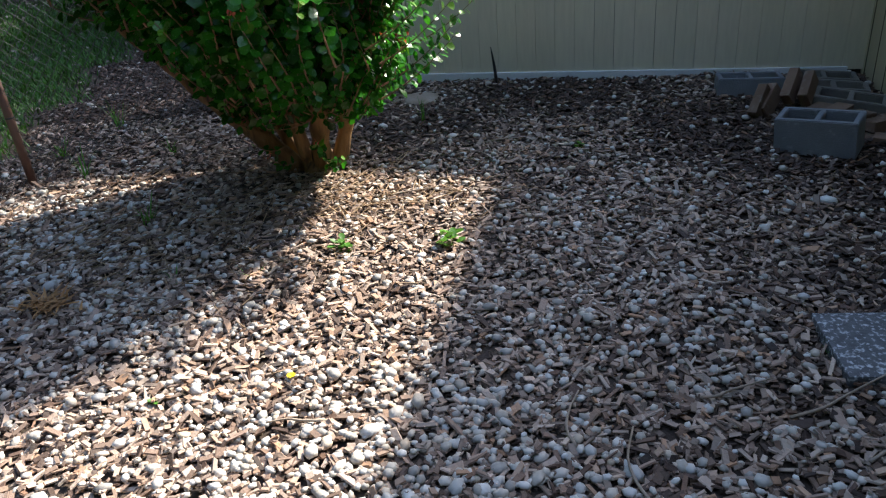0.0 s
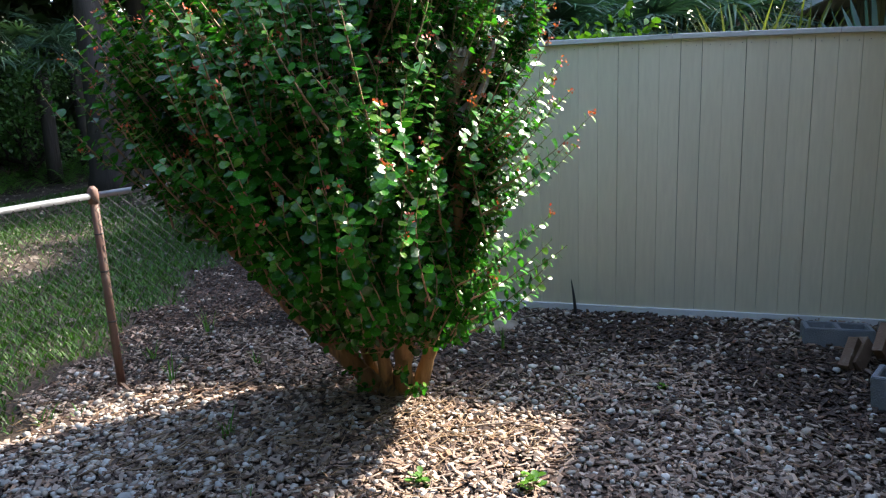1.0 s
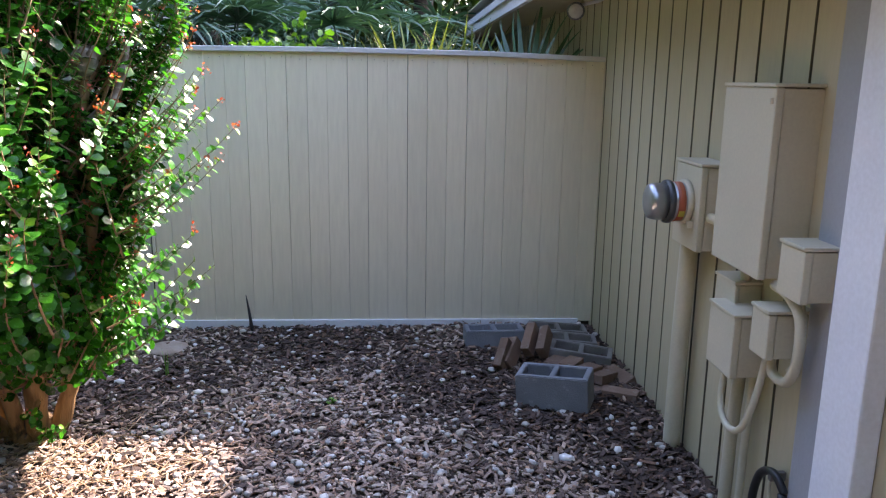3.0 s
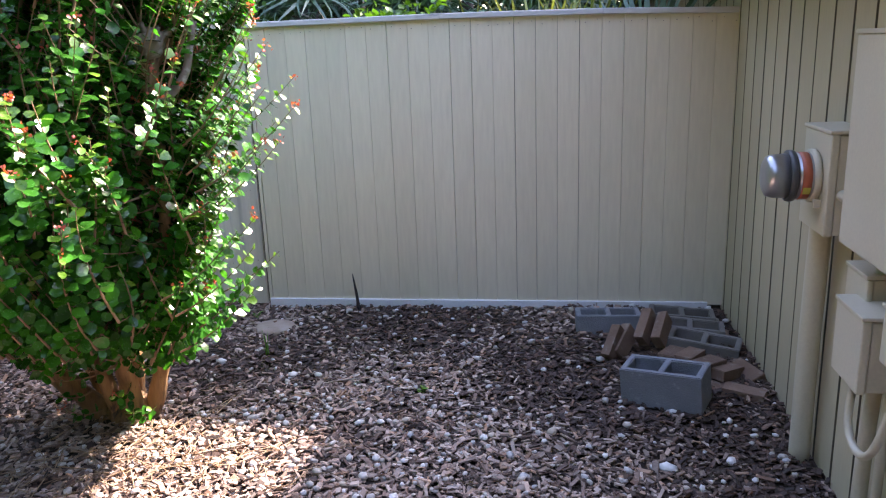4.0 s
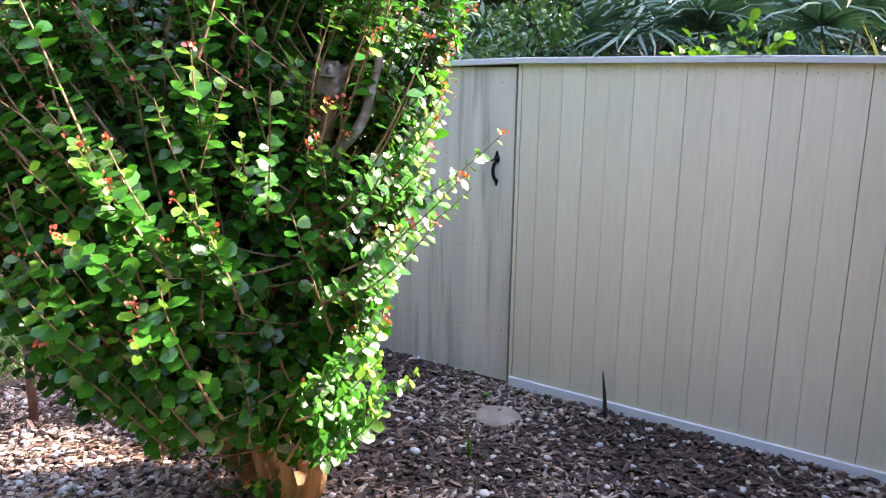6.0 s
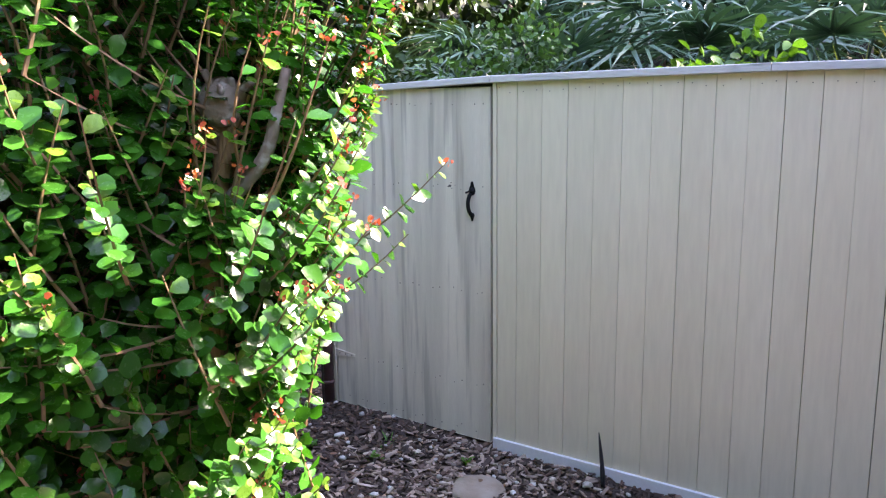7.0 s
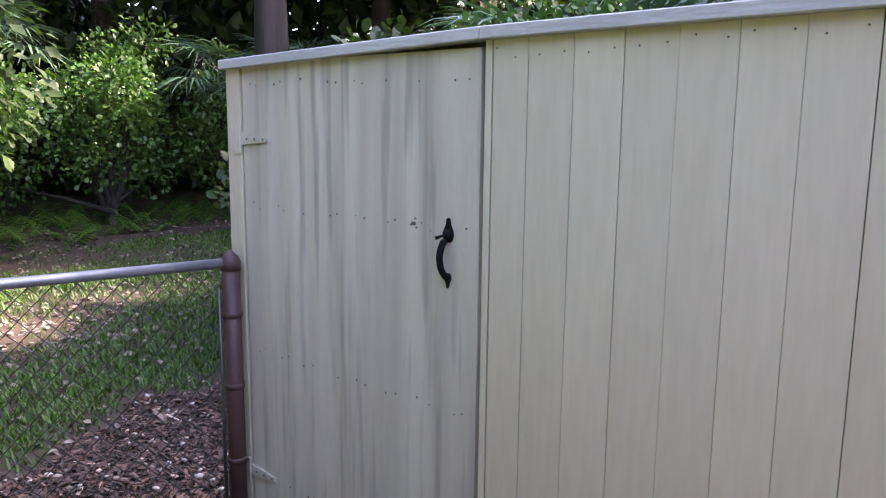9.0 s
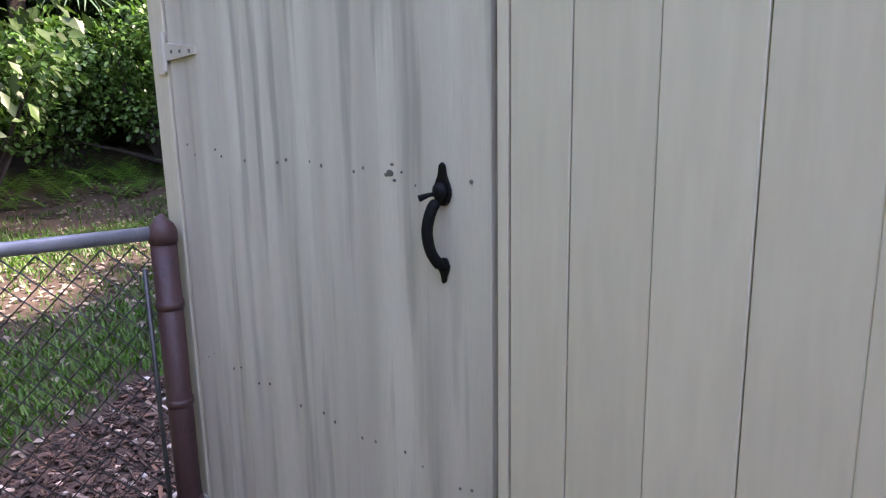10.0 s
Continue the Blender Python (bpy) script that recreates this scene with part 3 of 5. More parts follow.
local(hose, tube("coil", smooth_line([(1.06, 2.60, 0.42), (1.045, 2.66, 0.47), (1.04, 2.75, 0.42), (1.04, 2.79, 0.28), (1.04, 2.75, 0.14), (1.04, 2.64, 0.12), (1.04, 2.585, 0.25), (1.05, 2.60, 0.42)], 7), 0.016, "black_rubber", None, 10))
local(hose, tube("inner_coil", smooth_line([(1.06, 2.66, 0.45), (1.06, 2.71, 0.41), (1.06, 2.7, 0.34), (1.06, 2.64, 0.32), (1.06, 2.62, 0.38), (1.06, 2.655, 0.44)], 6), 0.007, "box_paint", None, 8))
local(hose, part("clip", box(1.03, 1.088, 2.655, 2.675, 0.44, 0.475, 0.003), "nail"))

# flood light under the eave
flood = empty("flood_light", 0.95, 5.75, 2.36)
tagged(flood, "round dusty flood light under the house eave", "lamp")
fm = look((0.905, 5.62, 2.31), (0.62, 4.6, 2.02))
for nm, prof, m_ in (("housing", [(0.03, 0.10), (0.045, 0.06), (0.058, 0.02), (0.062, -0.01), (0.055, -0.012)], "dark_plastic"), ("lens", [(0.053, -0.004), (0.048, -0.014), (0.03, -0.02), (0.01, -0.022)], "lamp_face")):
    v, f = lathe(prof, 20)
    o = link(nm, v, f, m_, None, "", True)
    o.matrix_basis = fm
    local(flood, o)
local(flood, tube("arm", [(0.905, 5.68, 2.33), (0.95, 5.73, 2.345), (0.99, 5.78, 2.378)], 0.02, "box_paint"))
local(flood, tube("conduit", [(0.90, 5.7, 2.34), (1.05, 5.62, 2.375), (1.088, 5.6, 2.39)], 0.012, "white_paint"))


# ---- blocks and bricks in the corner ----
def block_mesh():
    """A hollow concrete block, 0.39 x 0.19 x 0.19, its two cores open from top to bottom."""
    L, W, H, w, mid = 0.39, 0.19, 0.19, 0.03, 0.03
    xs = [-L / 2, -L / 2 + w, -mid / 2, mid / 2, L / 2 - w, L / 2]
    ys = [-W / 2, -W / 2 + w, W / 2 - w, W / 2]
    bm = bmesh.new()
    g = {(i, j, k): bm.verts.new((x, y, z)) for i, x in enumerate(xs) for j, y in enumerate(ys) for k, z in enumerate((0, H))}
    solid = lambda i, j: 0 <= i < 5 and 0 <= j < 3 and not (j == 1 and i in (1, 3))
    for i in range(5):
        for j in range(3):
            if not solid(i, j):
                continue
            for k in (0, 1):
                bm.faces.new([g[i, j, k], g[i + 1, j, k], g[i + 1, j + 1, k], g[i, j + 1, k]])
            for di, dj, a, b in ((-1, 0, (i, j), (i, j + 1)), (1, 0, (i + 1, j), (i + 1, j + 1)), (0, -1, (i, j), (i + 1, j)), (0, 1, (i, j + 1), (i + 1, j + 1))):
                if not solid(i + di, j + dj):
                    bm.faces.new([g[(*a, 0)], g[(*b, 0)], g[(*b, 1)], g[(*a, 1)]])
    bmesh.ops.recalc_face_normals(bm, faces=bm.faces)
    sharp = [e for e in bm.edges if e.is_manifold and e.calc_face_angle() > 0.5]
    bmesh.ops.bevel(bm, geom=sharp, offset=0.0045, segments=2, affect="EDGES")
    me = bpy.data.meshes.new("concrete_block")
    bm.to_mesh(me)
    bm.free()
    return me


clean, old = block_mesh(), block_mesh()
clean.materials.append(M["concrete"])
old.materials.append(M["old_concrete"])
for me, lab, m in ((clean, "clean grey hollow concrete block lying on mulch", pose(0.552, 4.08, 0.122, 3, -4, -24)),
                   (clean, "grey hollow concrete block against the privacy wall", pose(0.335, 5.08, 0.035, -3, 0, 2)),
                   (old, "mossy old hollow concrete block sunk in mulch", pose(0.785, 5.21, 0.0, 0, 3, -4)),
                   (old, "mossy old hollow concrete block sunk in mulch", pose(0.80, 5.0, 0.0, 0, 3, -8)),
                   (old, "mossy old hollow concrete block sunk in mulch", pose(0.84, 4.765, 0.005, 2, 4, -18))):
    b = new("concrete_block", me)
    b.matrix_world = m
    tagged(b, lab, "concrete block", "concrete blocks in the corner")


def brick_mesh(seed):
    r = random.Random(seed)
    bm = box(-0.1, 0.1, -0.047, 0.047, 0, 0.058, 0.006)
    for v in bm.verts:
        v.co += Vector((r.uniform(-1, 1), r.uniform(-1, 1), r.uniform(-1, 1))) * 0.0022
    bmesh.ops.recalc_face_normals(bm, faces=bm.faces)
    me = bpy.data.meshes.new("brick")
    bm.to_mesh(me)
    bm.free()
    me.materials.append(M["brick"])
    return me


brick_me = [brick_mesh(i) for i in range(3)]
for i, (lab, m) in enumerate((("weathered brown brick leaning on edge", pose(0.315, 4.66, 0.19, 80, -42, 62)), ("weathered brown brick leaning on edge", pose(0.375, 4.70, 0.18, 70, -34, 60)),
                              ("weathered brown brick tilted over another", pose(0.50, 4.78, 0.245, 76, -38, 66)), ("weathered brown brick tilted over another", pose(0.585, 4.76, 0.235, 74, -30, 70)),
                              ("weathered brown brick lying on the heap", pose(0.63, 4.48, 0.165, 0, 6, 62)), ("weathered brown brick lying on the heap", pose(0.715, 4.45, 0.17, 0, 5, 58)),
                              ("weathered brown brick lying on the heap", pose(0.80, 4.38, 0.16, 2, 8, 50)), ("weathered brown brick lying on mulch", pose(0.885, 4.36, 0.13, 0, 10, 48)),
                              ("dusty brown brick lying on mulch", pose(0.94, 4.19, 0.09, 0, 2, -24)), ("dusty brown brick lying beside the house wall", pose(1.01, 4.42, 0.105, 24, 3, -66)),
                              ("weathered brown brick under the heap", pose(0.78, 4.27, 0.08, 0, 3, -20)))):
    b = new("brick", brick_me[i % 3])
    b.matrix_world = m
    tagged(b, lab, "brick", "loose bricks in the corner")

# paving slab at the edge of the mulch and the round stone cover
slab = part("paving_slab", box(-0.23, 0.23, -0.18, 0.18, 0, 0.05, 0.008), "granite")
slab.matrix_world = pose(0.475, 2.34, 0.085, 0, 0, 7)
tagged(slab, "speckled grey concrete paving slab set in mulch", "paving slab")
cv, cf = lathe([(0.125, -0.02), (0.13, 0.01), (0.12, 0.025), (0.08, 0.032), (0.02, 0.034)], 22)
rr = np.random.default_rng(5)
cover = link("stone_cover", [(x * (1 + 0.06 * math.sin(3 * math.atan2(y, x))), y, z + rr.uniform(-0.002, 0.002)) for x, y, z in cv], cf, "dead_twig", None, "", True)
cover.matrix_world = pose(-1.80, 5.04, 0.095)
tagged(cover, "round tan stone cover lying in mulch", "stone")


# ---- the shrub ----
LEAF_V = [(0, 0, 0), (0.28, 0.27, 0.06), (0.28, 0, 0), (0.28, -0.27, 0.06), (0.66, 0.38, 0.06), (0.66, 0, -0.01), (0.66, -0.38, 0.06), (0.92, 0.2, -0.02), (1, 0, -0.06), (0.92, -0.2, -0.02)]
LEAF_F = [(0, 2, 1), (0, 3, 2), (1, 2, 5), (1, 5, 4), (2, 3, 6), (2, 6, 5), (4, 5, 8), (4, 8, 7), (5, 6, 9), (5, 9, 8)]
rng = np.random.default_rng(11)
shrub = empty("crape_myrtle_shrub", -2.07, 3.74, 0.1)
tagged(shrub, "leafy green crape myrtle with red bud tips and peeling bark", "shrub")
STEMS = [[(-2.02, 3.70, 0.06), (-1.98, 3.62, 0.35), (-1.88, 3.52, 0.75), (-1.72, 3.50, 1.2), (-1.66, 3.53, 1.6), (-1.60, 3.55, 1.86)],
         [(-2.12, 3.72, 0.06), (-2.26, 3.66, 0.28), (-2.50, 3.58, 0.55), (-2.72, 3.51, 0.83), (-2.92, 3.45, 1.08), (-2.96, 3.44, 1.32), (-3.02, 3.42, 1.7)],
         [(-2.06, 3.80, 0.06), (-2.06, 3.84, 0.5), (-2.12, 3.9, 1.0), (-2.2, 3.95, 1.6), (-2.2, 3.9, 2.1)],
         [(-2.14, 3.78, 0.06), (-2.3, 3.78, 0.45), (-2.5, 3.82, 0.95), (-2.55, 3.8, 1.5), (-2.6, 3.75, 2.0)],
         [(-1.98, 3.74, 0.06), (-1.88, 3.73, 0.35), (-1.76, 3.63, 0.7), (-1.62, 3.48, 1.1), (-1.56, 3.42, 1.5)],
         [(-2.07, 3.68, 0.06), (-2.10, 3.6, 0.45), (-2.14, 3.48, 0.85), (-2.12, 3.34, 1.25), (-2.1, 3.22, 1.6)]]
RADII = [0.056, 0.056, 0.04, 0.04, 0.046, 0.04]
stem_pts = []
for s, r0 in zip(STEMS, RADII):
    line = smooth_line(s, 5)
    rad = [r0 * (1.35 if i < 2 else 1.0) * (1 - 0.55 * i / len(line)) * (1 + 0.12 * math.sin(2.3 * i)) for i in range(len(line))]
    local(shrub, tube("trunk", line, rad, "bark", None, 9, "peeling orange-brown trunk"))
    stem_pts += [(p, i / len(line)) for i, p in enumerate(line) if p.z > 0.45]
# pale peeled flare and pruned knuckles
for c, r, seed in (((-2.06, 3.71, 0.14), 0.12, 1), ((-1.60, 3.55, 1.89), 0.062, 2), ((-2.90, 3.49, 1.30), 0.05, 3), ((-2.2, 3.91, 2.12), 0.05, 4)):
    bm = bmesh.new()
    bmesh.ops.create_icosphere(bm, subdivisions=3, radius=r)
    for v in bm.verts:
        v.co *= 1 + (0.35 if seed == 1 else 0.75) * noise.noise(v.co * (6 / r * 0.06) + Vector((seed, 0, 0)) * 5)
        v.co += Vector(c)
    local(shrub, part("burl" if seed == 1 else "pruned_knuckle", bm, "bark" if seed == 1 else "grey_bark", None, "" if seed == 1 else "grey pruned stub", True))
kr = random.Random(8)
for a in range(15):
    d = Vector((math.cos(a * 2.4) * kr.uniform(0.4, 1.0), math.sin(a * 2.4) * kr.uniform(0.4, 1.0), kr.uniform(0.3, 1.3))).normalized()
    p = Vector((-1.60, 3.55, 1.89)) + Vector((d.x, d.y, 0)) * 0.025
    e = p + d * kr.uniform(0.065, 0.115)
    local(shrub, tube("stub", [p, p.lerp(e, 0.6) + Vector((kr.uniform(-1, 1), kr.uniform(-1, 1), 0)) * 0.008, e], [0.02, kr.uniform(0.009, 0.015), kr.uniform(0.004, 0.009)], "grey_bark", None, 7))
tagged(local(shrub, tube("dead_branch", smooth_line([(-1.66, 3.53, 1.6), (-1.50, 3.56, 1.75), (-1.46, 3.58, 1.88), (-1.44, 3.6, 1.98)], 4), [0.022 - 0.0008 * i for i in range(13)], "grey_bark", None, 7)), "grey dead branch")

CX, CY = -2.15, 3.31
ENV_Z, ENV_R = [0.3, 0.5, 0.7, 0.9, 1.1, 1.6, 2.1, 2.5, 2.8], [0.16, 0.32, 0.52, 0.72, 0.9, 1.08, 1.13, 0.95, 0.5]
ALL = np.array([tuple(p) for p, u in stem_pts])
tv, tf, off = [], [], 0
LP, LA, LU, LS, YP, YA, YU, YS, BP = [], [], [], [], [], [], [], [], []


def shoot(a, e, bend, leaves_from=0.25, gap=0.0165, size=0.051, tip=True):
    """One leafy shoot from a to e: a thin stem, pairs of leaves, paler ones near the tip and a red bud at its end."""
    global off
    a, e = np.array(a, float), np.array(e, float)
    L = np.linalg.norm(e - a)
    n = 7
    u = np.linspace(0, 1, n)[:, None]
    line = a + (e - a) * u + np.array(bend) * (4 * u * (1 - u))
    v, f = tube_data(line, [0.0055 - 0.004 * i / (n - 1) for i in range(n)], 4, False)
    tv.extend(v)
    tf.extend([tuple(i + off for i in q) for q in f])
    off += len(v)
    m = int(L * (1 - leaves_from) / gap)
    d = (e - a) / L
    ph = rng.uniform(0, 6.28)
    side = np.cross(d, (0, 0, 1.0)) + 1e-3
    side /= np.linalg.norm(side)
    up = np.cross(side, d)
    for k in range(m):
        t = leaves_from + (1 - leaves_from) * (k + rng.random() * 0.5) / m
        i = min(int(t * (n - 1)), n - 2)
        w = t * (n - 1) - i
        p = line[i] * (1 - w) + line[i + 1] * w
        ang = ph + k * 1.571 * 0.5 + (math.pi if k % 2 else 0) + rng.normal(0, 0.35)
        out = side * math.cos(ang) + up * math.sin(ang)
        al = out + d * rng.uniform(0.15, 0.6) + np.array((0, 0, rng.uniform(-0.35, 0.15)))
        q = p - np.array((-1.60, 3.55, 1.86))
        if q[0] > -0.06 and abs(q[2]) < 0.19 and -0.95 < math.atan2(q[1], q[0] + 0.1) < -0.2 and rng.random() < 0.7:
            continue
        young = tip and t > 0.8 and rng.random() < 0.75
        s = size * rng.uniform(0.75, 1.3) * (0.62 if t > 0.9 else 0.8 if t > 0.8 else 1.0)
        ctr = p - np.array((CX, CY, 1.2))
        nu = ctr / np.linalg.norm(ctr) * 0.85 + np.array((0.1, 0.1, 0.75)) + rng.normal(0, 0.38, 3)
        if young:
            YP.append(p); YA.append(al); YU.append(nu); YS.append(s)
        else:
            LP.append(p); LA.append(al); LU.append(nu); LS.append(s)
    if tip and rng.random() < 0.42:
        for _ in range(rng.integers(6, 13)):
            BP.append(e + rng.normal(0, 0.010, 3))


def clear_below(p):
    """True under the vase-shaped crown, where only bare stems stand."""
    fw = (p[0] + 0.55) * -0.312 + (p[1] - 0.025) * 0.95
    u = ((p[0] + 0.55) * 0.95 + (p[1] - 0.025) * 0.312) * 4.06 / fw + 0.29
    h = 1.834 + (p[2] - 1.834) * 4.06 / fw
    return h < np.interp(u, [-1.7, -0.92, -0.67, -0.47, -0.25, -0.1, 0.12, 0.26, 0.44, 0.6, 0.85, 1.05], [1.45, 1.12, 0.82, 0.56, 0.42, 0.55, 0.53, 0.40, 0.5, 0.64, 0.9, 1.35])


count = 0
while count < 1350:
    z = 0.45 + 2.3 * rng.random() ** 0.95
    r = np.interp(z, ENV_Z, ENV_R)
    th = rng.uniform(0, 2 * math.pi)
    lump = 1 + 0.10 * math.sin(3 * th + 2.2 * z) + 0.07 * math.sin(5 * th - 3.1 * z + 1)
    k = rng.uniform(0.25, 1.08) ** 0.6 * lump
    w = min(1.0, max(0.0, (z - 0.45) / 0.9))
    e = np.array((-2.07 + (CX + 2.07) * w + r * k * math.cos(th), 3.66 + (CY - 3.66) * w + 0.98 * r * k * math.sin(th), z))
    # the crown overhangs its leaning stem and stays clear of the ground below it
    fwd = (e[0] + 0.05) * -0.488 + e[1] * 0.873
    side = ((e[0] + 0.05) * 0.873 + e[1] * 0.488) * 4.24 / fwd
    zz = 1.5 + (z - 1.5) * 4.24 / fwd
    if zz < 1.5 and side < -0.46 - (zz - 0.62) * 1.05:
        continue
    if e[1] > 3.70 + 0.36 * (-0.67 - e[0]) or e[1] > 2.0 + np.interp(z, [0.6, 1.0, 1.5, 2.1], [0.90, 0.98, 1.12, 1.36]) * (0.17 - e[0]) or (z < 1.6 and e[0] < -2.2 - (z - 0.45) * 0.98):
        continue
    if z > 0.8 and math.hypot(e[0] + 0.15, e[1] - 2.6) < 1.42:
        continue
    out = np.array((e[0] + 2.1, e[1] - 3.62, 0.0))
    rise = out * 0.5 / max(0.35, np.linalg.norm(out)) + np.array((0, 0, 0.85)) + rng.normal(0, 0.16, 3)
    start = e - rise / np.linalg.norm(rise) * rng.uniform(0.38, 0.62)
    if clear_below(e) or clear_below(start * 0.75 + e * 0.25):
        continue
    near = np.linalg.norm(ALL - (start - np.array((0, 0, 0.12))), axis=1)
    a = ALL[np.argsort(near)[rng.integers(0, 3)]]
    if start[2] < 0.3 or np.linalg.norm(start - a) > 0.6:
        continue
    shoot(a, start, (0, 0, -0.03), 0.25, 0.03, tip=False)
    shoot(start, e, rng.normal(0, 0.018, 3), 0.06)
    count += 1
# low shoots that hide the stems
for k in range(8):
    th = rng.uniform(-2.6, 0.5)
    z = rng.uniform(0.66, 1.0)
    a = np.array((-2.05, 3.66, z - 0.2)) + rng.normal(0, 0.05, 3)
    shoot(a, a + np.array((math.cos(th) * (0.2 + 0.28 * (z - 0.4)), math.sin(th) * (0.2 + 0.3 * (z - 0.4)), rng.uniform(0.12, 0.28))), (0, 0, 0.02), 0.2, 0.016, 0.046)
# the long tips that stand clear of the crown
for e, a in (((-1.12, 3.85, 1.74), (-1.52, 3.68, 1.42)), ((-1.06, 3.31, 1.09), (-1.45, 3.36, 0.87)), ((-0.96, 3.36, 1.65), (-1.40, 3.36, 1.32)), ((-1.02, 3.32, 1.52), (-1.45, 3.4, 1.2)),
             ((-1.2, 3.78, 1.55), (-1.55, 3.65, 1.3)), ((-1.1, 3.3, 1.86), (-1.45, 3.4, 1.5)), ((-1.12, 3.42, 2.02), (-1.42, 3.48, 1.62)), ((-1.2, 2.9, 1.9), (-1.5, 3.15, 1.5)),
             ((-1.08, 3.2, 1.72), (-1.4, 3.3, 1.4)), ((-3.35, 3.3, 2.08), (-2.95, 3.45, 1.6)), ((-3.2, 3.2, 2.0), (-2.9, 3.4, 1.5)), ((-1.85, 3.42, 0.33), (-1.97, 3.6, 0.25)),
             ((-1.80, 3.5, 0.30), (-1.98, 3.62, 0.22)), ((-2.2, 3.42, 0.33), (-2.14, 3.62, 0.22)), ((-2.3, 3.5, 0.36), (-2.2, 3.66, 0.3)), ((-1.9, 3.38, 0.42), (-1.96, 3.6, 0.36))):
    shoot(a, e, (0, 0, -0.035), 0.12, 0.018, 0.044)
for k in range(18):
    z = 0.95 + 1.25 * (k + rng.random()) / 18
    x = -1.16 + rng.normal(0, 0.05)
    y = 2.0 + np.interp(z, [0.6, 1.0, 1.5, 2.1], [0.90, 0.98, 1.12, 1.36]) * (0.17 - x) - rng.uniform(0.04, 0.2)
    shoot((x - 0.38, y + 0.06, z - 0.3), (x, y, z), (0, 0, -0.03), 0.1, 0.016, 0.046)
local(shrub, tagged(link("twig_growth", tv, tf, "twig"), kind="stuff"))
for nm, P_, A_, U_, S_, m_ in (("foliage", LP, LA, LU, LS, "leaf"), ("young_leaves", YP, YA, YU, YS, "young_leaf")):
    S_ = np.array(S_)[:, None] * np.array([1.0, 1.05, 1.0])
    local(shrub, scatter(nm, LEAF_V, LEAF_F, axes(np.array(A_), np.array(U_)), P_, S_, m_, None, True, 0.25, rng))
nb = len(BP)
tagged(local(shrub, scatter("bud_growth", LEAF_V, LEAF_F, axes(rng.normal(size=(nb, 3)) + np.array((0, 0, 0.6)), rng.normal(size=(nb, 3))), BP, np.full((nb, 3), 0.013) * rng.uniform(0.6, 1.4, (nb, 1)), "bud", None, True, 0.3, rng)), "small red and orange flower buds")

